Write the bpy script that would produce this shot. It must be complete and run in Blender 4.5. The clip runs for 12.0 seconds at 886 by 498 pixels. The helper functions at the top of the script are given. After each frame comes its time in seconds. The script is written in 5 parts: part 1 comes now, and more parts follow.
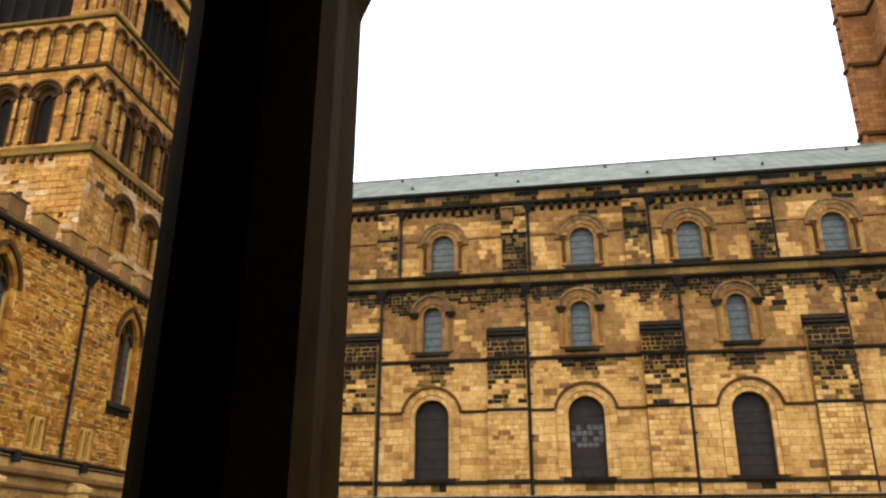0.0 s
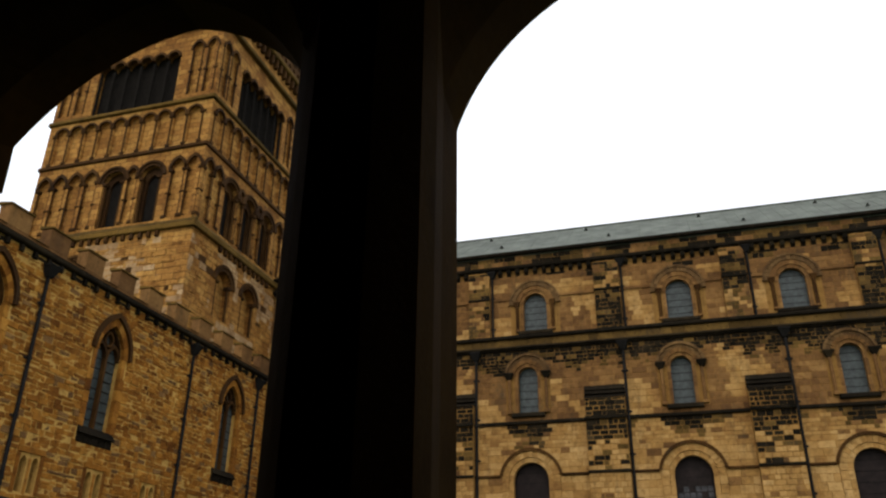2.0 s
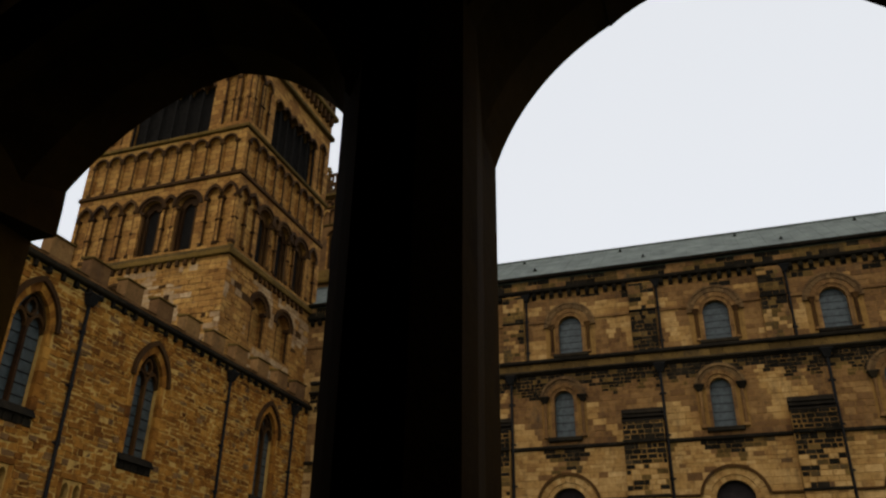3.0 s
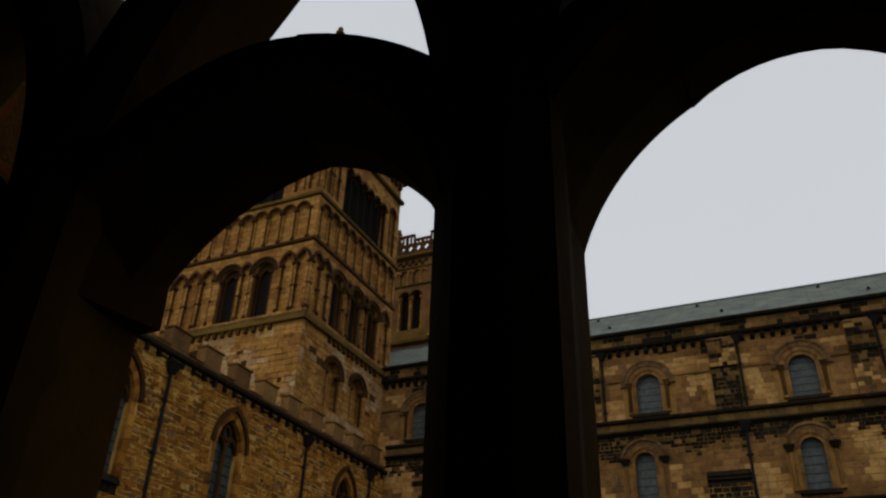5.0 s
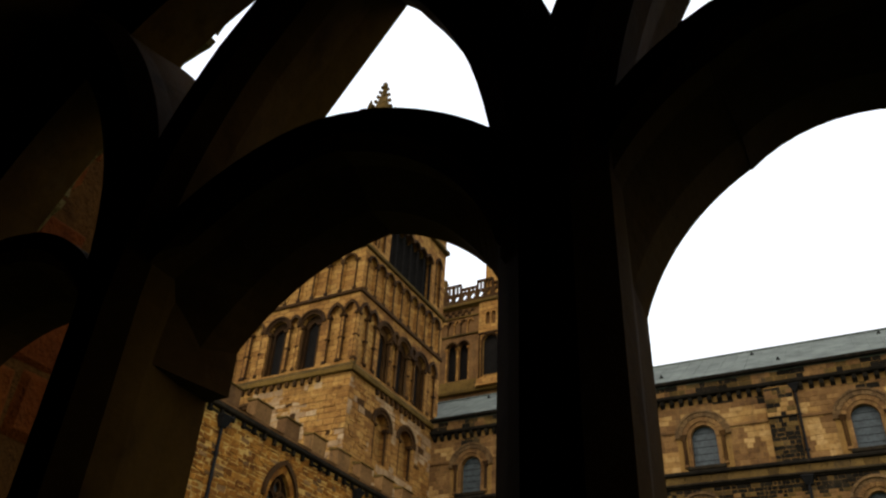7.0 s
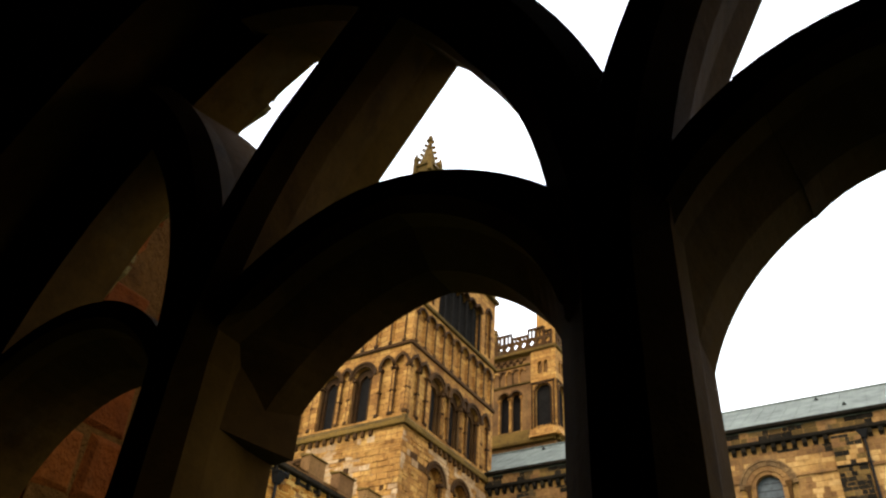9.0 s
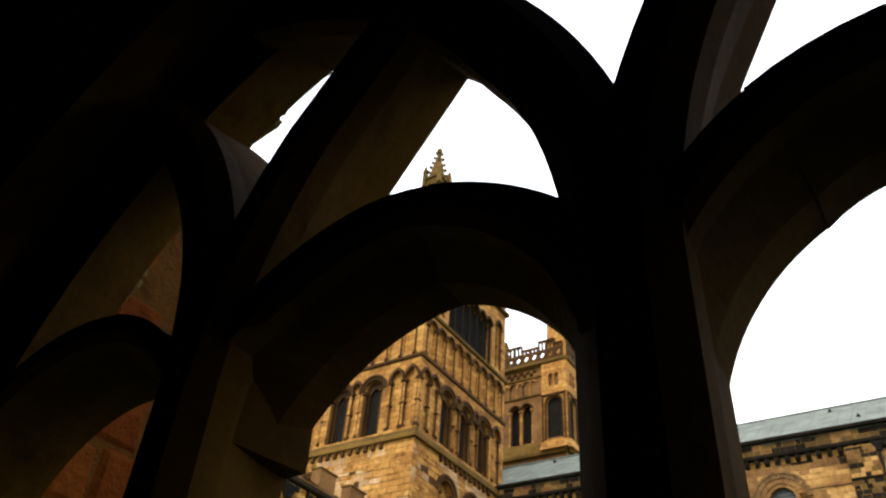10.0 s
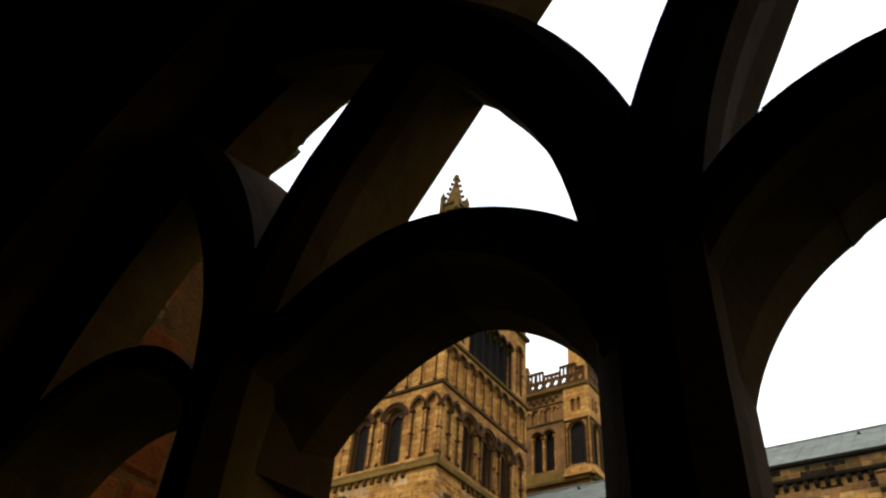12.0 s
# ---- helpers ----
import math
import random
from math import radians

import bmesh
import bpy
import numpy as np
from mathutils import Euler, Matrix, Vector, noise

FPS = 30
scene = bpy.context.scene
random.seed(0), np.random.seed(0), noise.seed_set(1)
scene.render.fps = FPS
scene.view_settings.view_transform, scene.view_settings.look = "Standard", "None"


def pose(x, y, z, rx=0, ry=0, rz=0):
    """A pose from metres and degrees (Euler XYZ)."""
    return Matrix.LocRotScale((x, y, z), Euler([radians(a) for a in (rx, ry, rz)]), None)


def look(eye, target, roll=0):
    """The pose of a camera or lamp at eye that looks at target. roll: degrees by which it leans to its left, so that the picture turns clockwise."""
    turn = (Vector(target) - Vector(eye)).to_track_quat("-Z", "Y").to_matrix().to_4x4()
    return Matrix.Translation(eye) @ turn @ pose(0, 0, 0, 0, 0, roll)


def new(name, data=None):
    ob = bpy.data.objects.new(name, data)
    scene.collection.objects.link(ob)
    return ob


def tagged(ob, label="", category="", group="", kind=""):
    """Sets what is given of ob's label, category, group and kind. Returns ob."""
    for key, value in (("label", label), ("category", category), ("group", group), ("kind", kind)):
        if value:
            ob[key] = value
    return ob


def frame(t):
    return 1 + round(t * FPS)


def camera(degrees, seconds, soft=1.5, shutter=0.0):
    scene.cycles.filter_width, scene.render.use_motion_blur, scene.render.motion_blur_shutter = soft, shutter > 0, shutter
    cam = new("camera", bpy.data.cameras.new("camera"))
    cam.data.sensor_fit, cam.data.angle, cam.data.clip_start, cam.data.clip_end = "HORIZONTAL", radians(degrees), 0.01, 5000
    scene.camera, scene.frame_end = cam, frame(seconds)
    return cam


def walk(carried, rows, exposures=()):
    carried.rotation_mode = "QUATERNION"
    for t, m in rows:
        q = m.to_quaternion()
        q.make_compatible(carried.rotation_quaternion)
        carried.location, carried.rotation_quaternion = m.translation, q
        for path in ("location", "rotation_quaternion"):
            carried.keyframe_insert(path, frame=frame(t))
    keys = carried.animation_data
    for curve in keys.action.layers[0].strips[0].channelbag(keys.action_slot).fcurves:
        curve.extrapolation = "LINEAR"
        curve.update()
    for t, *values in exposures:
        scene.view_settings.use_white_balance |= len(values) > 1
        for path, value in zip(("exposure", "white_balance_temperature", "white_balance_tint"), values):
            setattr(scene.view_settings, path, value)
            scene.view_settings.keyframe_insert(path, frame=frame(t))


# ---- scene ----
cam = camera(58.1, 12.0, soft=2.3)
PATH = [
    (0, (0.3511, 0.4474, 1.8012), (0.0321, 2.2854, 2.5202), 0.2),
    (0.5, (0.3444, 0.4436, 1.8308), (-0.0396, 2.2546, 2.5888), 0.4),
    (1, (0.3417, 0.4323, 1.8462), (-0.0943, 2.2163, 2.6382), 0.8),
    (1.5, (0.3317, 0.4418, 1.8736), (-0.1533, 2.1998, 2.6946), 0.8),
    (2, (0.3301, 0.4329, 1.892), (-0.1959, 2.1639, 2.743), 0.6),
    (2.5, (0.3256, 0.4259, 1.9018), (-0.2364, 2.1329, 2.7788), 0.7),
    (3, (0.3248, 0.4028, 1.9061), (-0.2722, 2.0848, 2.8091), 0.9),
    (5, (0.304, 0.352, 1.944), (-0.432, 1.902, 2.974), 2.1),
    (5.5, (0.303, 0.332, 1.943), (-0.45, 1.854, 3.0), 2.4),
    (6, (0.299, 0.325, 1.951), (-0.469, 1.82, 3.034), 2.6),
    (6.5, (0.296, 0.314, 1.953), (-0.494, 1.781, 3.06), 3.0),
    (7, (0.292, 0.304, 1.957), (-0.521, 1.741, 3.087), 3.4),
    (9, (0.281, 0.277, 1.965), (-0.605, 1.587, 3.189), 4.5),
    (9.5, (0.279, 0.275, 1.964), (-0.614, 1.575, 3.194), 4.6),
    (10, (0.277, 0.275, 1.965), (-0.621, 1.556, 3.212), 4.8),
    (10.5, (0.276, 0.274, 1.965), (-0.633, 1.534, 3.225), 5.0),
    (11, (0.275, 0.274, 1.965), (-0.638, 1.517, 3.239), 5.0),
    (11.5, (0.275, 0.275, 1.966), (-0.642, 1.502, 3.251), 5.1),
    (12, (0.275, 0.275, 1.965), (-0.642, 1.494, 3.259), 5.0),
]
EXPOSURES = [(0.0, 0.87), (0.5, 0.62), (1.0, 0.34), (1.5, 0.04), (2.0, -0.34), (2.5, -0.7), (3.0, -0.9), (4.8, -1.35), (5.0, -1.3), (5.5, -1.05), (6.0, -0.9), (6.5, -0.75), (7.0, -0.3), (9.0, 0.8), (9.5, 0.85), (10.5, 0.65), (12.0, 0.25)]
walk(cam, [(t, look(eye, target, roll)) for t, eye, target, roll in PATH], EXPOSURES)

# ---- world and sun: a bright overcast sky ----
world = bpy.data.worlds.new("overcast_sky")
scene.world = world
world.use_nodes = True
wn, wl = world.node_tree.nodes, world.node_tree.links
wn.clear()
sky = wn.new("ShaderNodeTexSky")
sky.sky_type = "NISHITA"
sky.sun_disc = False
sky.sun_elevation, sky.sun_rotation = radians(42), radians(200)
sky.dust_density, sky.air_density = 4.0, 1.0
sky_bg = wn.new("ShaderNodeBackground")
sky_bg.inputs["Strength"].default_value = 0.06
cloud_bg = wn.new("ShaderNodeBackground")
cloud_noise = wn.new("ShaderNodeTexNoise")
cloud_noise.inputs["Scale"].default_value = 1.6
cloud_noise.inputs["Detail"].default_value = 4
cloud_ramp = wn.new("ShaderNodeValToRGB")
cloud_ramp.color_ramp.elements[0].color = (0.93, 0.96, 1.0, 1)
cloud_ramp.color_ramp.elements[1].color = (1.0, 1.0, 1.0, 1)
wl.new(cloud_noise.outputs["Fac"], cloud_ramp.inputs["Fac"])
wl.new(cloud_ramp.outputs["Color"], cloud_bg.inputs["Color"])
cloud_bg.inputs["Strength"].default_value = 1.45
sky_add = wn.new("ShaderNodeAddShader")
sky_out = wn.new("ShaderNodeOutputWorld")
wl.new(sky.outputs["Color"], sky_bg.inputs["Color"])
wl.new(sky_bg.outputs["Background"], sky_add.inputs[0])
wl.new(cloud_bg.outputs["Background"], sky_add.inputs[1])
wl.new(sky_add.outputs["Shader"], sky_out.inputs["Surface"])

sun_data = bpy.data.lights.new("sun", "SUN")
sun_data.energy, sun_data.angle, sun_data.color = 0.55, radians(20), (1.0, 0.93, 0.82)
sun = new("sun", sun_data)
sun.matrix_world = look((20, -40, 45), (0, 0, 0))


# ---- materials ----
def mat_base(name):
    m = bpy.data.materials.new(name)
    m.use_nodes = True
    n, l = m.node_tree.nodes, m.node_tree.links
    return m, n, l, n["Principled BSDF"]


def ramp(n, stops):
    r = n.new("ShaderNodeValToRGB")
    e = r.color_ramp.elements
    while len(e) < len(stops):
        e.new(0.5)
    for k, (p, c) in enumerate(stops):
        e[k].position, e[k].color = p, (*c, 1)
    return r


def tex_noise(n, l, coord, scale, detail=4, rough=0.6):
    t = n.new("ShaderNodeTexNoise")
    t.inputs["Scale"].default_value, t.inputs["Detail"].default_value = scale, detail
    t.inputs["Roughness"].default_value = rough
    l.new(coord, t.inputs["Vector"])
    return t.outputs["Fac"]


def mix_col(n, l, fac, a, b, mode="MIX"):
    m = n.new("ShaderNodeMix")
    m.data_type, m.blend_type = "RGBA", mode
    for sock, v in ((m.inputs[0], fac), (m.inputs[6], a), (m.inputs[7], b)):
        if isinstance(v, (int, float)):
            sock.default_value = v
        elif isinstance(v, tuple):
            sock.default_value = (*v, 1)
        else:
            l.new(v, sock)
    return m.outputs[2]


def math_node(n, l, op, a, b):
    m = n.new("ShaderNodeMath")
    m.operation = op
    for sock, v in ((m.inputs[0], a), (m.inputs[1], b)):
        if isinstance(v, (int, float)):
            sock.default_value = v
        else:
            l.new(v, sock)
    return m.outputs[0]


def stone(name, stops, grain=9.0, bump=0.5, stain=(0.05, 0.035, 0.02), stain_at=0.62, stain_amount=0.8, patch=0.5, bricks=None, rough=0.92, spread=0.4, spec=0.12, weather=0.75, streaks=0.5):
    """Weathered stone: a colour for each block, blotches, grain, soot stains; bricks: courses in the relief of a far surface."""
    m, n, l, b = mat_base(name)
    geo, info, co = n.new("ShaderNodeNewGeometry"), n.new("ShaderNodeObjectInfo"), n.new("ShaderNodeTexCoord")
    pos = geo.outputs["Position"]
    rnd = math_node(n, l, "FRACT", math_node(n, l, "ADD", geo.outputs["Random Per Island"], info.outputs["Random"]), 0)
    big = tex_noise(n, l, pos, patch, 5)
    fac = math_node(n, l, "ADD", math_node(n, l, "MULTIPLY", rnd, spread), math_node(n, l, "MULTIPLY", math_node(n, l, "SUBTRACT", big, spread / 2), 0.95))
    r = ramp(n, stops)
    height = tex_noise(n, l, pos, grain, 6, 0.7)
    if bricks:
        # courses follow the larger horizontal run of the wall
        sep, comb = n.new("ShaderNodeSeparateXYZ"), n.new("ShaderNodeCombineXYZ")
        l.new(pos, sep.inputs[0])
        l.new(math_node(n, l, "ADD", sep.outputs[0], sep.outputs[1]), comb.inputs[0])
        l.new(sep.outputs[2], comb.inputs[1])
        bt = n.new("ShaderNodeTexBrick")
        sway = n.new("ShaderNodeTexNoise")
        sway.inputs["Scale"].default_value = 1.4
        l.new(pos, sway.inputs["Vector"])
        sway_amount = n.new("ShaderNodeVectorMath")
        sway_amount.operation = "MULTIPLY_ADD"
        l.new(sway.outputs["Color"], sway_amount.inputs[0])
        sway_amount.inputs[1].default_value = (0.3, 0.16, 0.0)
        l.new(comb.outputs[0], sway_amount.inputs[2])
        l.new(sway_amount.outputs[0], bt.inputs["Vector"])
        bt.inputs["Scale"].default_value = 1.0
        bt.inputs["Brick Width"].default_value, bt.inputs["Row Height"].default_value = bricks
        bt.inputs["Mortar Size"].default_value = 0.022
        bt.inputs["Mortar Smooth"].default_value = 0.4
        bt.inputs["Color1"].default_value, bt.inputs["Color2"].default_value = (0, 0, 0, 1), (1, 1, 1, 1)
        bt.inputs["Mortar"].default_value = (0.1, 0.1, 0.1, 1)
        fac = math_node(n, l, "ADD", math_node(n, l, "MULTIPLY", fac, 0.6), math_node(n, l, "MULTIPLY", bt.outputs["Color"], 0.42))
        height = math_node(n, l, "SUBTRACT", height, math_node(n, l, "MULTIPLY", bt.outputs["Fac"], 1.2))
    l.new(fac, r.inputs["Fac"])
    grain_r = ramp(n, [(0.3, (0.72, 0.7, 0.68)), (0.7, (1.12, 1.1, 1.08))])
    l.new(tex_noise(n, l, pos, grain * 0.7, 6, 0.75), grain_r.inputs["Fac"])
    col = mix_col(n, l, 0.8, r.outputs["Color"], grain_r.outputs["Color"], "MULTIPLY")
    wear = ramp(n, [(0.28, (0.5, 0.46, 0.42)), (0.46, (0.92, 0.92, 0.92)), (0.7, (1.25, 1.26, 1.3))])
    l.new(tex_noise(n, l, pos, 2.3, 8, 0.72), wear.inputs["Fac"])
    col = mix_col(n, l, weather, col, wear.outputs["Color"], "MULTIPLY")
    if bricks:
        col = mix_col(n, l, math_node(n, l, "MULTIPLY", bt.outputs["Fac"], 0.6), col, (0.05, 0.028, 0.011))
    pits = ramp(n, [(0.3, (0.35, 0.3, 0.25)), (0.42, (1.0, 1.0, 1.0))])
    l.new(tex_noise(n, l, pos, 5.5, 3, 0.55), pits.inputs["Fac"])
    col = mix_col(n, l, weather * 0.7, col, pits.outputs["Color"], "MULTIPLY")
    stretch = n.new("ShaderNodeMapping")
    stretch.inputs["Scale"].default_value = (1.0, 1.0, 0.35)
    l.new(pos, stretch.inputs["Vector"])
    st = ramp(n, [(stain_at, (0, 0, 0)), (stain_at + 0.13, (1, 1, 1))])
    l.new(tex_noise(n, l, stretch.outputs[0], 0.75, 7, 0.68), st.inputs["Fac"])
    col = mix_col(n, l, math_node(n, l, "MULTIPLY", st.outputs["Color"], stain_amount), col, stain)
    # thin runs of dirt down the face, crossing the joints
    runs = n.new("ShaderNodeMapping")
    runs.inputs["Scale"].default_value = (1.0, 1.0, 0.16)
    l.new(pos, runs.inputs["Vector"])
    rr = ramp(n, [(0.54, (0, 0, 0)), (0.72, (1, 1, 1))])
    l.new(tex_noise(n, l, runs.outputs[0], 2.6, 6, 0.7), rr.inputs["Fac"])
    col = mix_col(n, l, math_node(n, l, "MULTIPLY", rr.outputs["Color"], streaks), col, stain)
    l.new(col, b.inputs["Base Color"])
    b.inputs["Roughness"].default_value = rough
    b.inputs["Specular IOR Level"].default_value = spec
    bp = n.new("ShaderNodeBump")
    bp.inputs["Strength"].default_value, bp.inputs["Distance"].default_value = bump, 0.03
    l.new(height, bp.inputs["Height"])
    l.new(bp.outputs["Normal"], b.inputs["Normal"])
    return m


def plain(name, colour, rough=0.6, metal=0.0, vary=0.35, scale=3.0, bump=0.15, spec=0.5):
    m, n, l, b = mat_base(name)
    pos = n.new("ShaderNodeNewGeometry").outputs["Position"]
    lo, hi = tuple(c * (1 - vary) for c in colour), tuple(min(1, c * (1 + vary)) for c in colour)
    r = ramp(n, [(0.3, lo), (0.7, hi)])
    f = tex_noise(n, l, pos, scale, 6, 0.7)
    l.new(f, r.inputs["Fac"])
    l.new(r.outputs["Color"], b.inputs["Base Color"])
    b.inputs["Roughness"].default_value, b.inputs["Metallic"].default_value = rough, metal
    b.inputs["Specular IOR Level"].default_value = spec
    bp = n.new("ShaderNodeBump")
    bp.inputs["Strength"].default_value, bp.inputs["Distance"].default_value = bump, 0.02
    l.new(f, bp.inputs["Height"])
    l.new(bp.outputs["Normal"], b.inputs["Normal"])
    return m


ASHLAR = stone("honey_ashlar", [(0.1, (0.175, 0.08, 0.024)), (0.4, (0.34, 0.19, 0.058)), (0.65, (0.45, 0.275, 0.1)), (0.95, (0.54, 0.36, 0.152))], stain_at=0.66, spread=0.3)
BROWN = stone("brown_ashlar", [(0.1, (0.085, 0.042, 0.016)), (0.45, (0.165, 0.083, 0.028)), (0.75, (0.25, 0.135, 0.045)), (0.97, (0.36, 0.21, 0.075))], stain_at=0.58)
SOOT = stone("soot_blackened_stone", [(0.1, (0.006, 0.005, 0.003)), (0.55, (0.015, 0.012, 0.008)), (0.9, (0.042, 0.031, 0.016))], stain_at=0.7, spec=0.04)
STAINED = stone("half_stained_stone", [(0.1, (0.045, 0.027, 0.007)), (0.5, (0.100, 0.059, 0.016)), (0.9, (0.190, 0.114, 0.030))], stain_at=0.55)
MORTAR = stone("lime_mortar", [(0.1, (0.165, 0.082, 0.020)), (0.9, (0.315, 0.176, 0.048))], grain=20, stain_at=0.6)
RUBBLE = stone("sandstone_rubble", [(0.08, (0.095, 0.032, 0.005)), (0.35, (0.22, 0.084, 0.011)), (0.65, (0.325, 0.138, 0.02)), (0.95, (0.44, 0.215, 0.038))], grain=7, bump=0.9, stain_at=0.7, spread=0.6, weather=0.95)
TOWER = stone("tower_sandstone", [(0.1, (0.168, 0.068, 0.016)), (0.4, (0.320, 0.152, 0.036)), (0.65, (0.426, 0.22, 0.056)), (0.95, (0.517, 0.305, 0.09))], bricks=(0.75, 0.36), stain_at=0.68, patch=0.35, weather=1.0)
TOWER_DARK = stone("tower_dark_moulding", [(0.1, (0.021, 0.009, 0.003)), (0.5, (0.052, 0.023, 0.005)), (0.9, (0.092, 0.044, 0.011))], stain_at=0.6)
HOOD = stone("weathered_brown_moulding", [(0.1, (0.055, 0.03, 0.013)), (0.5, (0.12, 0.068, 0.027)), (0.9, (0.22, 0.13, 0.05))], stain_at=0.62)
TOWER_PALE = stone("pale_worn_sandstone", [(0.1, (0.2, 0.11, 0.05)), (0.5, (0.4, 0.255, 0.125)), (0.9, (0.55, 0.385, 0.21))], stain_at=0.72, weather=1.0)
MOSS = stone("mossy_string_stone", [(0.1, (0.042, 0.027, 0.005)), (0.5, (0.114, 0.066, 0.013)), (0.9, (0.204, 0.116, 0.024))], stain_at=0.62)
RED = stone("red_sandstone", [(0.1, (0.092, 0.034, 0.012)), (0.5, (0.185, 0.076, 0.026)), (0.9, (0.262, 0.126, 0.044))], bricks=(0.7, 0.33), stain_at=0.7)
# base colour darkened: the walk's shade is put into tracery and wall stone
NEAR = stone("shade_toned_cloister_stone", [(0.1, (0.026, 0.011, 0.002)), (0.5, (0.049, 0.024, 0.003)), (0.9, (0.072, 0.035, 0.006))], grain=26, bump=0.12, stain_at=0.6, stain_amount=0.5, patch=1.7, spec=0.03)
NEAR_ARCH = stone("cloister_arch_stone", [(0.1, (0.05, 0.036, 0.012)), (0.5, (0.12, 0.085, 0.03)), (0.9, (0.2, 0.15, 0.06))], grain=20, bump=0.9, stain_at=0.58, patch=2.2, spec=0.03)
NEAR_RED = stone("cloister_red_stone", [(0.1, (0.058, 0.013, 0.002)), (0.5, (0.110, 0.026, 0.003)), (0.9, (0.146, 0.041, 0.006))], grain=20, bump=0.9, stain_at=0.6, patch=2.2, spec=0.03)
NEAR_MORTAR = stone("cloister_rough_mortar", [(0.1, (0.06, 0.022, 0.004)), (0.9, (0.15, 0.068, 0.015))], grain=30, bump=1.0, stain_at=0.6, spec=0.03)
POINTING = stone("pale_flush_pointing", [(0.1, (0.32, 0.17, 0.038)), (0.9, (0.58, 0.36, 0.1))], grain=20, stain_at=0.6)
LEAD = plain("weathered_lead", (0.1, 0.114, 0.095), rough=0.75, vary=0.5, scale=0.9, spec=0.25)
IRON = plain("black_iron", (0.015, 0.014, 0.013), rough=0.8, vary=0.4, spec=0.05)
# near black: shade inside openings put into the colour, louvres included
OPENING_DARK = plain("near_black_opening_fill", (0.012, 0.0105, 0.009), rough=0.95, vary=0.4, spec=0.02)
DARKGLASS = plain("leaded_glass", (0.045, 0.055, 0.054), rough=0.45, vary=0.5, scale=5.0, bump=0.5, spec=0.25)
AISLEGLASS = plain("dark_stained_glass", (0.014, 0.009, 0.008), rough=0.6, vary=0.6, scale=3.0, bump=0.6, spec=0.12)
PANE_REFLECTION = plain("painted_pane_reflection", (0.034, 0.034, 0.037), rough=0.5, vary=0.9, scale=7.0, bump=0.4, spec=0.3)
GRASS = plain("garth_grass", (0.05, 0.085, 0.025), rough=0.9, vary=0.4, scale=6.0, bump=0.8)
FLAG = plain("flagstones", (0.07, 0.06, 0.045), rough=0.7, vary=0.4, scale=2.0)
# dimness of the walks is put into this low base colour
PLASTER = plain("shade_toned_plaster", (0.06, 0.045, 0.03), rough=0.9, vary=0.3, scale=1.5)


